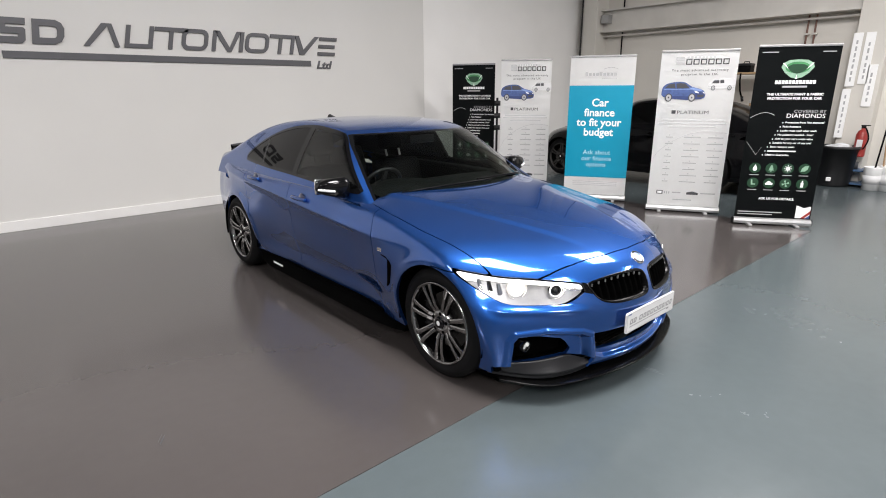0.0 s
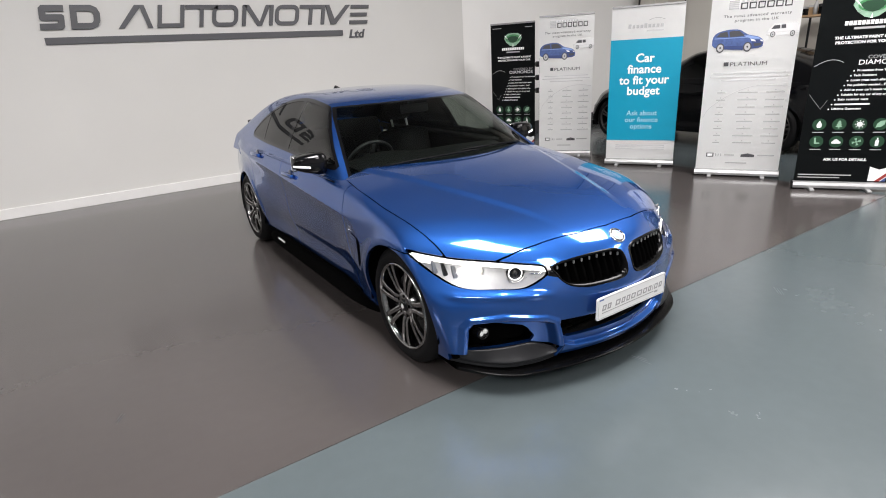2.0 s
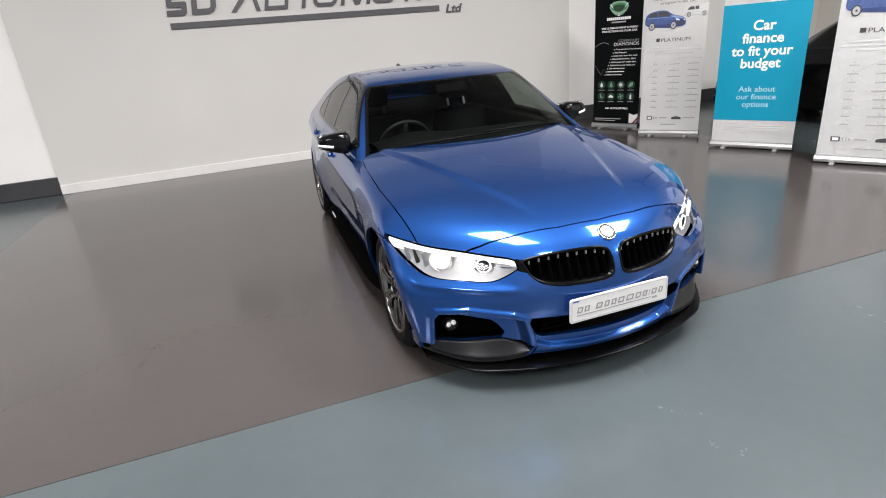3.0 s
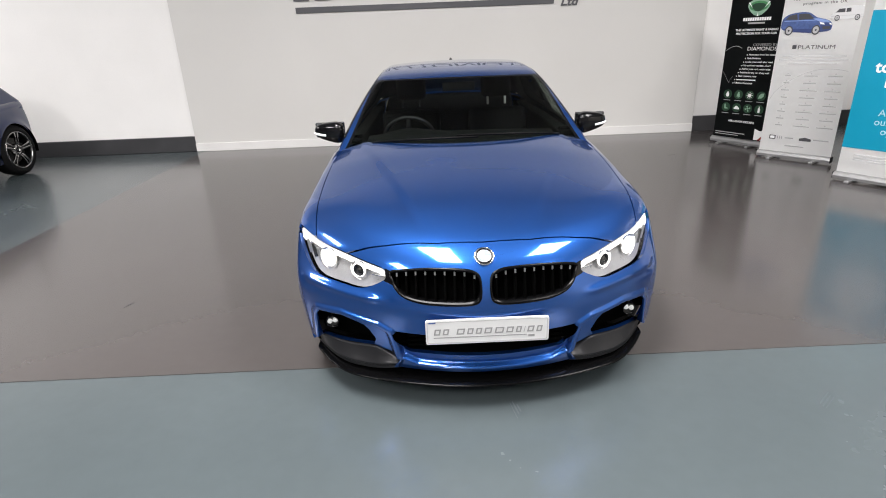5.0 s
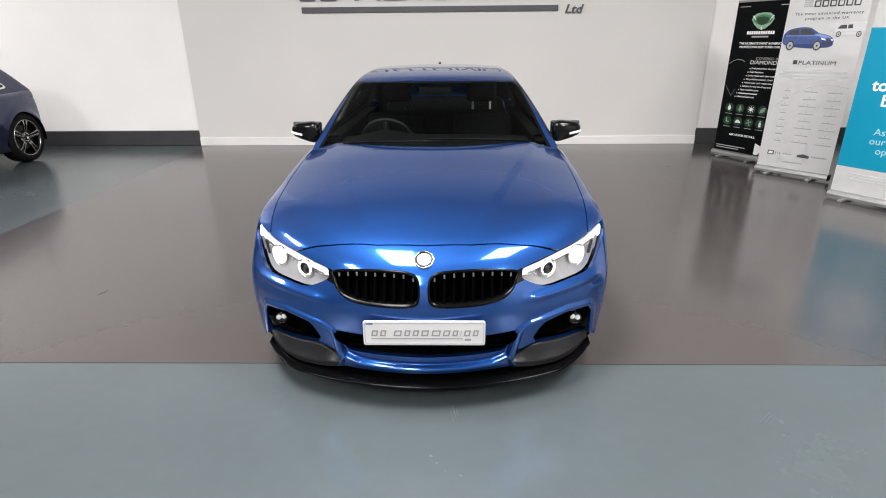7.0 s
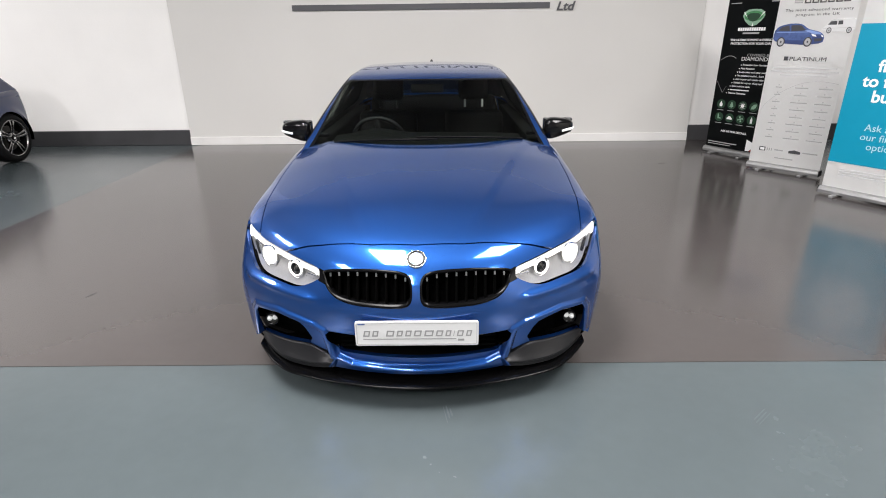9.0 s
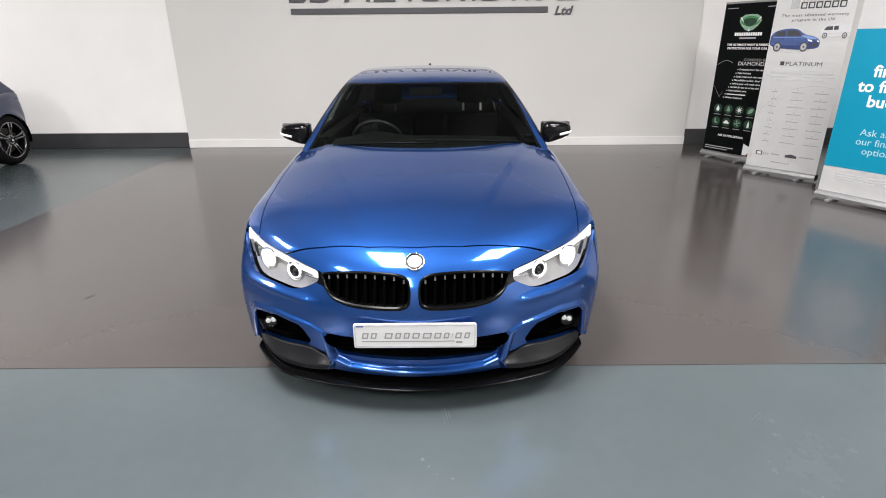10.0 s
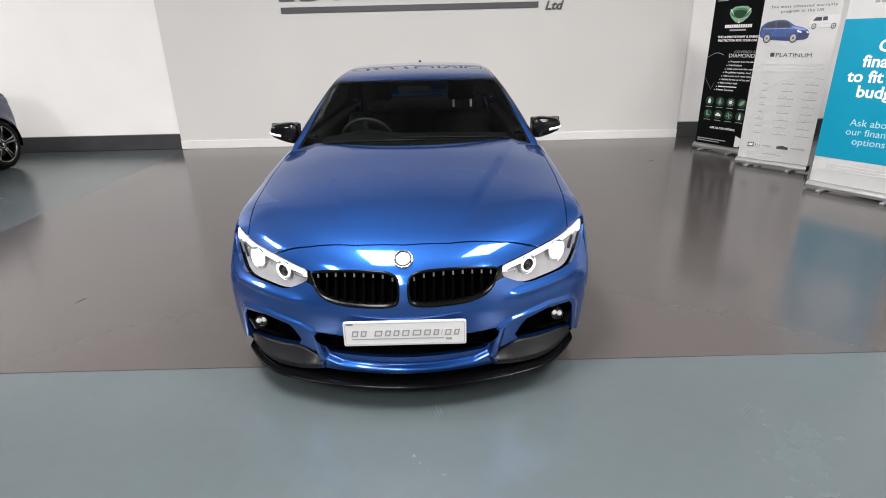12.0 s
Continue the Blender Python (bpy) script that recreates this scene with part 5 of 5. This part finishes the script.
def dark_banner(base_l, base_r, H, seed):
    t, w = banner(base_l, base_r, H, "charcoal paint-protection roller banner with green emblem and icons")
    sheet_of(t, w, H, "charcoal")
    rnd = random.Random(seed)
    Z = lambda v: H - v * (H - .085)
    U = lambda u: u * w
    flat("text_bar", bar(U(.05), Z(.041), U(.25), Z(.036)), "printgrey", t, INK)
    flat("text_bar", bar(U(.78), Z(.041), U(.94), Z(.036)), "printgrey", t, INK)
    gem = [(.31, .120), (.33, .098), (.40, .082), (.51, .079), (.62, .082), (.69, .098), (.71, .120), (.66, .150), (.58, .176), (.51, .184), (.44, .176), (.36, .150)]
    flat("emblem", [(U(a), Z(b)) for a, b in gem], "palegreen", t, INK)
    flat("emblem", disc_points(U(.51), Z(.122), .125, .062, 30), "green", t, INK - .001)
    flat("emblem", [(U(.51 + (a - .51) * .62), Z(.128 + (b - .128) * .50)) for a, b in gem], "greendark", t, INK - .002)
    for a0, b0, a1, b1 in ((.33, .098, .42, .140), (.69, .098, .60, .140), (.51, .184, .51, .160), (.36, .150, .44, .148), (.66, .150, .58, .148)):
        flat("emblem_facet", [(U(a0 - .012), Z(b0)), (U(a0 + .012), Z(b0)), (U(a1), Z(b1))], "white", t, INK - .0016)
    for k in range(12):
        flat("logo_bar", bar(U(.26 + .042 * k), Z(.212), U(.26 + .042 * k + .034), Z(.192)), "white", t, INK)
    flat("logo_bar", bar(U(.36), Z(.232), U(.66), Z(.222)), "printgrey", t, INK)
    writing("slogan", "THE ULTIMATE PAINT & FABRIC", .036, U(.53), Z(.275), "white", t, "CENTER", y=INK, bold=.0012, wide=1.12)
    writing("slogan", "PROTECTION FOR YOUR CAR", .036, U(.53), Z(.298), "white", t, "CENTER", y=INK, bold=.0012, wide=1.12)
    writing("slogan", "COVERED BY", .046, U(.95), Z(.372), "printgrey", t, "RIGHT", y=INK, wide=1.2)
    writing("slogan", "DIAMONDS", .066, U(.95), Z(.400), "white", t, "RIGHT", y=INK, wide=1.15)
    for k in range(9):
        v = .432 + .0235 * k
        a = .47 - .024 * k
        flat("bullet", disc_points(U(a - .03), Z(v - .003), .007, .007, 8), "white", t, INK)
        line = ("Protection from 'the elements'", "Fade Resistant", "Looks great wash after wash", "No polishing needed... Ever!", "Add to your car's resale value", "Suitable for any car of any age!", "Stain resistant seats", "", "Lifetime Guarantee")[k]
        if line:
            writing("benefit", line, .030, U(a), Z(v), "white", t, "LEFT", y=INK, bold=.0006, wide=1.08)
        else:
            flat("text_bar", bar(U(a), Z(v), U(a + .36), Z(v - .007)), "white", t, INK)
    arc = [(U(.02 + .30 * k / 10), Z(.40 - .03 * math.sin(k / 10 * 2.6))) for k in range(11)]
    flat("picture_line", arc + [(x, z - .006) for x, z in arc[::-1]], "printgrey", t, INK)
    arc = [(U(.02 + .14 * k / 10), Z(.54 + .075 * (k / 10))) for k in range(11)] + [(U(.16 + .06 * k / 6), Z(.615 - .045 * k / 6)) for k in range(1, 7)]
    flat("picture_line", arc + [(x, z - .004) for x, z in arc[::-1]], "printgrey", t, INK)
    for row, v in enumerate((.695, .785)):
        for k in range(4):
            cx, cz = U(.18 + .212 * k), Z(v)
            flat("icon", disc_points(cx, cz, .062, .060, 24), "greendark", t, INK)
            for shape in ICONS[4 * row + k]:
                flat("icon_shape", [(cx + .042 * x, cz + .042 * z) for x, z in shape], "palegreen" if (k + row) % 2 else "white", t, INK - .001)
            flat("text_bar", bar(cx - .05, Z(v + .043), cx + .05, Z(v + .039)), "printgrey", t, INK)
    writing("slogan", "ASK US FOR DETAILS.", .036, U(.52), Z(.885), "white", t, "CENTER", y=INK, bold=.0012, wide=1.1)
    flat("text_bar", bar(U(.04), Z(.966), U(.62), Z(.960)), "printgrey", t, INK)
    flat("text_bar", bar(U(.04), Z(.980), U(.50), Z(.975)), "printgrey", t, INK)
    flat("page_curl", [(U(.80), Z(.992)), (U(.80), Z(.915)), (U(.90), Z(.930)), (U(.985), Z(.918)), (U(.985), Z(.992))], "white", t, INK)
    flat("flag_bar", [(U(.87), Z(.992)), (U(.985), Z(.945)), (U(.985), Z(.965)), (U(.92), Z(.992))], "red", t, INK - .001)
    flat("flag_bar", [(U(.93), Z(.992)), (U(.985), Z(.970)), (U(.985), Z(.992))], "printblue", t, INK - .001)
    return t


def teal_banner(base_l, base_r, H):
    t, w = banner(base_l, base_r, H, "teal and white finance roller banner with white text")
    Z = lambda v: H - v * (H - .085)
    sheet_of(t, w, H, "white")
    flat("teal_field", bar(0, Z(.868), w, Z(.205)), "teal", t, INK + .0008)
    y = INK - .0008
    for k in range(9):
        flat("logo_bar", bar(w * (.24 + .055 * k), Z(.138), w * (.24 + .055 * k + .042), Z(.112 if k in (0, 4) else .118)), "printgrey", t, INK)
    arc = [(w * (.52 + .22 * k / 8), Z(.092 - .012 * math.sin(math.pi * k / 8))) for k in range(9)]
    flat("logo_line", arc + [(x, z - .005) for x, z in arc[::-1]], "printgrey", t, INK)
    flat("logo_bar", bar(w * .50, Z(.160), w * .73, Z(.152)), "printpale", t, INK)
    for line, v in (("Car", .350), ("finance", .420), ("to fit your", .490), ("budget", .560)):
        writing("headline", line, .150, w / 2, Z(v), "white", t, "CENTER", y=y, bold=.0036)
    for line, v in (("Ask about", .698), ("our finance", .743), ("options", .788)):
        writing("subline", line, .094, w / 2, Z(v), "paleteal", t, "CENTER", y=y)
    for v in (.905, .918, .931):
        flat("text_bar", bar(w * .14, Z(v), w * .86, Z(v - .006)), "printpale", t, INK)
    return t


dark_banner((3.86, 5.86), (4.22, 5.20), 2.02, 3)
white_banner((3.925, 4.79), (4.42, 4.18), 2.05, 4)
teal_banner((4.05, 3.56), (4.50, 2.80), 2.05)
white_banner((4.215, 2.29), (4.66, 1.52), 2.06, 5)
dark_banner((4.27, 1.17), (4.74, .49), 2.06, 6)


# ---- the other cars ----
def plain_car(name, m, paint, label, cabin_curve, tail_y, window, trim_mat, pillar_at=2.6, handle_at=(2.62, .80), pairs=5):
    t = thing(name, m, label, "car")
    roof_f = lambda x, y, z: z - (cabin_curve(y - (.60 * (1 - step(y, 1.9, 2.9))) * x * x) - .105 * x * x - .12 * np.maximum(0, np.abs(x) - .3) ** 2)
    cab = lambda x, y, z: smax(.016, roof_f(x, y, z), f_glass(x, y, z))
    tail_f = lambda x, y, z: y - (tail_y - .35 * np.maximum(0, z - .75) ** 1.5 - .3 * np.maximum(0, .45 - z)) + .22 * x * x
    body = lambda x, y, z: smax(.016, f_top(x, y, z), f_front(x, y, z), f_side(x, y, z), tail_f(x, y, z))
    g = .022
    V, F = join(sheet(body, "y", (0, .96, g), (.18, .86, g), -.2, 1.2, others(f_front, f_top, f_side)),
                sheet(body, "z", (0, .96, g), (-.05, tail_y + .1, g), .45, 1.2, others(f_top, f_front, f_side, tail_f)),
                sheet(body, "x", (0, tail_y + .1, g), (.18, 1.12, g), .45, 1.05, others(f_side, f_front, f_top, tail_f)),
                sheet(body, "y", (0, .96, g), (.18, 1.12, g), 3.6, 4.9, others(tail_f, f_side, f_top)))
    V, _, F = split(V, F, lambda x, y, z: z - .20)
    for wy, wz in WHEELS:
        V, _, F = split(V, F, lambda x, y, z: np.maximum(np.hypot(y - wy, z - wz) - .348, .5 - x))
    V, _, F = split(V, F, lambda x, y, z: np.maximum(cab(x, y, z) + .03, .8 - z))
    every = lambda x, y, z: (lambda s: s[-1] - s[-2])(np.sort(np.array([f_front(x, y, z), f_top(x, y, z), f_side(x, y, z), tail_f(x, y, z)]), 0))
    V, lower, F = split(V, F, lambda x, y, z: z - .27)
    V, door, F = cut(V, F, lambda x, y, z: np.maximum(np.abs(y - 2.10) - .72, np.maximum(.26 - z, .6 - x)))
    panel("body", V, F, body, paint, t, seam=every)
    panel("lower_sill", V, lower, body, paint, t, "both", .03, .014, seam=every)
    for s in ("left", "right"):
        panel("door", V, door, body, paint, t, s, seam=every)
    V, F = join(sheet(cab, "z", (0, .90, g), (1.1, tail_y, g), .75, 1.5, others(roof_f, f_glass)), sheet(cab, "x", (1.2, tail_y, g), (.84, 1.44, g), .3, .95, others(f_glass, roof_f)))
    V, _, F = split(V, F, lambda x, y, z: body(x, y, z) + .012)
    V, _, F = split(V, F, lambda x, y, z: np.maximum(3.95 - y, z - .93))
    V, scr, F = split(V, F, lambda x, y, z: np.maximum(np.maximum(y - (1.90 + .60 * x * x), x - (.735 - .30 * (y - 1.62))), f_glass(x, y, z) + .02))
    shape = outline(smooth_line(window, 4))
    inside = lambda x, y, z: np.maximum(shape(y, z), roof_f(x, y, z) - f_glass(x, y, z) + .03)
    V, frame_faces, F = split(V, F, lambda x, y, z: inside(x, y, z) - .018)
    V, pane, frame_faces = split(V, frame_faces, inside)
    V, post, pane = split(V, pane, lambda x, y, z: np.abs(y - pillar_at - .06 * (z - 1)) - .035)
    panel("roof", V, F, cab, paint, t, seam=lambda x, y, z: np.abs(roof_f(x, y, z) - f_glass(x, y, z)))
    panel("windscreen", V, scr, cab, "tint", t, "both", 0)
    for s in ("left", "right"):
        panel("side_window", V, pane, cab, "tint", t, s, 0)
        panel("window_trim", V, frame_faces, cab, trim_mat, t, s, .01, .003)
        panel("door_pillar", V, post, cab, "gloss", t, s, 0, .001)
    part("cabin_lining", box(-.66, 1.5, .40, .66, tail_y - .35, .92, .05), "void", t)
    part("underbody", box(-.60, .3, .17, .60, tail_y - .25, .36), "void", t)
    for wy, wz in WHEELS:
        for sg in (1, -1):
            part("wheel_arch_liner", arch_liner(sg, .358, wy, wz + .01), "void", t, "", True)
            wheel("wheel", t, .868 * sg, wy, wz, sg, pairs=pairs, metal="disc" if paint == "blackpaint" else "rim")
    for sg in (1, -1):
        hy, hz = handle_at
        x = float(-f_side(0, np.array(hy), np.array(hz)))
        # near-black disc paints in the shade of the handle's hollow
        part("handle_recess_shade", lathe([(-.004 * sg, .050), (.002 * sg, .045), (.002 * sg, .0005)], "x", 24, at=(x * sg, hy, hz)), "void", t, "", True)
        part("door_handle", box(min(x * sg, (x + .026) * sg), hy - .09, hz - .006, max(x * sg, (x + .026) * sg), hy + .09, hz + .018, .009, None, 3), paint, t, "", True)
    return t


HATCH = curve([(1.15, .905), (1.28, .975), (1.45, 1.073), (1.62, 1.168), (1.78, 1.25), (1.90, 1.305), (2.02, 1.338), (2.2, 1.365), (2.5, 1.375), (3.0, 1.372), (3.4, 1.352), (3.68, 1.318), (3.76, 1.285), (3.92, 1.12), (4.08, .94)])
hatch = plain_car("hatchback", pose(-6.78, 1.93, 0) @ Matrix.Diagonal((1, 1, 1.025, 1)), "navy", "dark metallic blue three-door hatchback with grey alloy wheels", HATCH, 4.17,
          [(1.75, .99), (1.98, 1.19), (2.3, 1.28), (2.7, 1.305), (3.05, 1.285), (3.25, 1.24), (3.45, 1.10), (3.53, 1.038), (3.562, 1.014), (3.556, 1.004), (3.50, .998), (3.1, .968), (2.5, .935), (1.9, .92)], "chrome", 2.80, (2.855, .745))
bm = bmesh.new()
rows = []
for i in range(21):
    x = -.56 + 1.12 * i / 20
    z = 1.318 - .13 * x * x
    rows.append([bm.verts.new(p) for p in ((x, 3.58, z - .004), (x, 3.70, z + .004), (x, 3.84 - .15 * x * x, z - .035), (x, 3.83 - .15 * x * x, z - .055), (x, 3.70, z - .05))])
for r0, r1 in zip(rows, rows[1:]):
    for i in range(5):
        bm.faces.new((r0[i], r0[(i + 1) % 5], r1[(i + 1) % 5], r1[i]))
bmesh.ops.recalc_face_normals(bm, faces=bm.faces[:])
part("roof_spoiler", bm, "navy", hatch, "", True)
plain_car("black_car", pose(6.90, 5.93, 0, 0, 0, 180) @ Matrix.Diagonal((1, 1, 1.06, 1)), "blackpaint", "black saloon car parked behind the banners", SCREEN, 4.55, DLO[::4], "gloss")

# ---- things along the side wall ----
beam = thing("wall_beam", pose(8.72, 0, 0), "off-white painted steel beam along the side wall", "beam")
part("web", box(.10, 1.30, 2.86, .28, 6.20, 3.28, .005), "steel", beam)
part("lower_flange", box(-.02, 1.30, 2.83, .28, 6.20, 2.862, .004), "steel", beam)
part("upper_flange", box(-.02, 1.30, 3.278, .28, 6.20, 3.31, .004), "steel", beam)
part("end_bracket", box(-.06, 5.98, 3.02, .12, 6.16, 3.20, .006), "alu", beam)
rail = thing("cable_tray", pose(8.86, 0, 0), "thin grey pipe run under the beam", "pipe")
part("run", tube(.022, (0, 1.3, 2.76), (0, 6.2, 2.76), 12), "steel", rail)
for y in (1.98, 2.10):
    riser = thing("riser_pipe", pose(8.93, y, 0), "rust-red pipe running up the wall", "pipe", "riser pipes")
    part("pipe", tube(.015, (0, 0, 2.2), (0, 0, CEILING), 12), "rust", riser)
    for z in (2.5, 3.5, 4.5):
        part("clip", box(-.035, -.035, z, .07, .035, z + .03, .003), "steel", riser)
cable = thing("wall_cable", pose(8.96, 5.77, 0), "dark cable hanging down the wall", "cable")
part("cord", tube(.016, (0, 0, 1.9), (0, .03, CEILING), 8), "plastic", cable)
cable = thing("wall_cable", pose(8.50, 6.42, 0), "dark conduit beside the pillar", "cable")
part("cord", tube(.020, (.02, .15, .4), (.02, .15, CEILING), 8), "satin", cable)


def sign_board(y, z0, z1, wide, x=8.65, tilt=0):
    t = thing("sign_board", pose(x, y, z0, tilt, 0, 0), "narrow white upright board with dark writing bars", "sign", "upright sign boards")
    h = z1 - z0
    part("board", box(-.012, -wide / 2, 0, 0, wide / 2, h, .003), "white", t)
    k = 0
    rnd = random.Random(int(y * 100))
    z = .08
    while z < h - .12:
        d = .04 + .05 * rnd.random()
        part("writing_bar", box(-.0145, -wide * .10, z, -.0125, wide * .10, z + d), "printgrey", t)
        z += d + .025 + .02 * rnd.random()


sign_board(1.26, 1.62, 2.46, .13)
sign_board(1.09, 1.66, 2.46, .13)
sign_board(1.27, .78, 1.58, .12, 8.62)
sign_board(.98, 1.30, 1.96, .13)

bin_thing = thing("rubbish_bin", pose(8.40, 1.17, 0), "large black plastic bin with a rim, holding film", "bin")
part("tub", lathe([(0.0, .0005), (0.0, .23), (.03, .24), (.62, .285), (.62, .31), (.66, .315), (.67, .30), (.66, .29), (.60, .275), (.05, .22)], "z", 36), "bin", bin_thing, "", True)
part("badge", box(-.30, -.03, .10, -.246, .03, .16, .004), "white", bin_thing)
bm = bmesh.new()
bmesh.ops.create_icosphere(bm, subdivisions=3, radius=.19)
for v in bm.verts:
    k = 1 + .35 * noise.noise(v.co * 9)
    v.co = Vector((v.co.x * k, v.co.y * k, v.co.z * k * .4 + .63))
bag = part("crumpled_film", bm, "film")
bag.matrix_world = pose(8.40, 1.17, 0)
tagged(bag, "crumpled clear plastic film in the black bin", "plastic film")
ext = thing("fire_extinguisher", pose(8.47, .90, .50), "red fire extinguisher hung on the pillar, black hose", "fire extinguisher")
part("cylinder", lathe([(0, .0005), (0, .075), (.02, .085), (.36, .085), (.42, .06), (.44, .03), (.46, .03), (.46, .0005)], "z", 28), "red", ext, "", True)
part("valve", box(-.02, -.03, .455, .02, .03, .50, .005), "gloss", ext)
part("lever", box(-.015, -.09, .50, .015, .04, .515, .004), "gloss", ext)
pts = [Vector((-.05 - .05 * math.sin(k / 10 * 3.1), -.04 - .07 * math.sin(k / 10 * 3.1), .47 - .36 * k / 10)) for k in range(11)]
part("hose", sweep(.011, pts), "plastic", ext, "", True)
part("label", box(-.0865, -.04, .16, -.083, .04, .28, .001), "printpale", ext)
part("wall_bracket", box(.06, -.04, .20, .19, .04, .30, .004), "plastic", ext)
rack = thing("floor_rack", pose(8.55, .70, 0), "low blue steel rack standing on the floor", "rack")
for z in (.04, .26):
    part("shelf", box(-.16, -.30, z, .30, .45, z + .025, .003), "bluesteel", rack)
for x in (-.15, .28):
    for y in (-.29, .43):
        part("post", box(x, y, 0, x + .02, y + .02, .62, .002), "bluesteel", rack)
tin = thing("tin", pose(8.52, .95, .285), "small dark tin on the steel rack", "tin")
part("can", lathe([(0, .0005), (0, .07), (.12, .07), (.125, .06), (.125, .0005)], "z", 20), "printdark", tin, "", True)
for x, y, h in ((8.30, .62, .36), (8.36, .42, .38)):
    tub = thing("paint_bucket", pose(x, y, 0), "white plastic paint bucket with a printed band", "bucket", "white paint buckets")
    part("bucket", lathe([(0, .0005), (0, .11), (h, .135), (h + .012, .14), (h + .012, .125), (h - .02, .122), (h - .03, .0005)], "z", 28), "white", tub, "", True)
    part("band", lathe([(.10, .1215), (.10, .1225), (h - .12, .1305), (h - .12, .1295)], "z", 28), "printpale", tub, "", True)
for k, (x, y, lean, mt) in enumerate(((8.38, .64, 3, "plastic"), (8.40, .50, -4, "wood"), (8.46, .38, 5, "red"))):
    mop = thing("broom", pose(x, y, 0, lean, 2, 0), "long-handled broom leaning against the wall", "broom", "brooms")
    part("handle", tube(.013, (0, 0, .03), (0, 0, 1.32 - .06 * k), 10), mt, mop, "", True)
    part("head", box(-.05, -.11, .0, .05, .11, .06, .012), "plastic", mop)

shelf = thing("storage_shelf", pose(8.45, 2.55, 0), "wooden-topped steel storage shelf holding small boxes", "shelf")
for z in (.45, 1.10, 1.85):
    part("board", box(-.25, -.55, z, .40, .75, z + .03, .003), "wood", shelf)
for x in (-.24, .37):
    for y in (-.54, .71):
        part("upright", box(x, y, 0, x + .03, y + .03, 1.85, .003), "satin", shelf)
rnd = random.Random(11)
for k in range(9):
    y, z = 2.08 + .14 * k, 1.88 if k in (1, 2, 7, 8) else 1.13
    h = .10 + .14 * rnd.random()
    item = thing("shelf_box", pose(8.35 + .12 * rnd.random(), y, z), "small dark packed box on the storage shelf", "box", "boxes on the shelf")
    part("carton", box(-.07, -.05, 0, .07, .05, h, .006), rnd.choice(("plastic", "wood", "printdark", "satin")), item)
    part("carton_lid", box(-.073, -.053, h - .03, .073, .053, h + .004, .004), rnd.choice(("plastic", "satin", "printgrey")), item)

crate = thing("tool_case", pose(8.32, 2.80, 1.88), "black plastic tool case on the wooden shelf", "case")
part("case_body", box(-.10, -.11, 0, .10, .11, .115, .012), "plastic", crate)
part("case_lid", box(-.104, -.114, .112, .104, .114, .155, .014), "bin", crate)
part("case_handle", sweep(.008, [Vector((0, -.05, .152)), Vector((0, -.04, .185)), Vector((0, .04, .185)), Vector((0, .05, .152))]), "plastic", crate, "", True)
flask = thing("spray_bottle", pose(8.30, 2.98, 1.88), "slim dark spray bottle on the wooden shelf", "bottle")
part("bottle_body", lathe([(0, .0005), (0, .032), (.15, .034), (.19, .016), (.22, .014), (.22, .0005)], "z", 20), "printgrey", flask, "", True)
part("nozzle", box(-.04, -.012, .218, .016, .012, .262, .005), "plastic", flask)
hose = thing("air_hose", pose(8.17, 2.79, 1.40), "dark hose hanging from the shelf's front", "hose")
part("hose_run", sweep(.016, [Vector((.02, .04, .46)), Vector((0, .03, .34)), Vector((-.01, 0, .16)), Vector((.01, -.05, .0))]), "plastic", hose, "", True)
part("hose_nozzle", tube(.024, (0, -.045, .06), (.012, -.056, -.03), 12), "satin", hose, "", True)

# wall box and its cable beside the hatchback
cabinet = thing("wall_cabinet", pose(-7.25, BACK, 1.51), "white metal wall cabinet fixed to the white wall", "wall cabinet")
part("case", box(-.18, -.10, 0, .18, 0, .72, .006), "wallwhite", cabinet)
part("door", box(-.17, -.106, .012, .17, -.101, .708, .003), "wallwhite", cabinet)
part("lock", tube(.012, (.15, -.114, .30), (.15, -.104, .30), 12), "satin", cabinet)
part("base_edge", box(-.205, -.105, -.012, .205, 0, .0, .002), "satin", cabinet)

pads = thing("wall_hook_rail", pose(4.72, 5.60, .80), "slim dark stand with three black rounded pads", "stand")
part("post", box(-.015, -.01, -.80, .015, .02, .66, .004), "satin", pads)
part("foot", box(-.16, -.16, -.80, .16, .16, -.785, .004), "satin", pads)
for z in (.134, .345, .564):
    part("pad", tube(.045, (-.09, 0, z), (.07, 0, z), 20), "bin", pads, "", True)
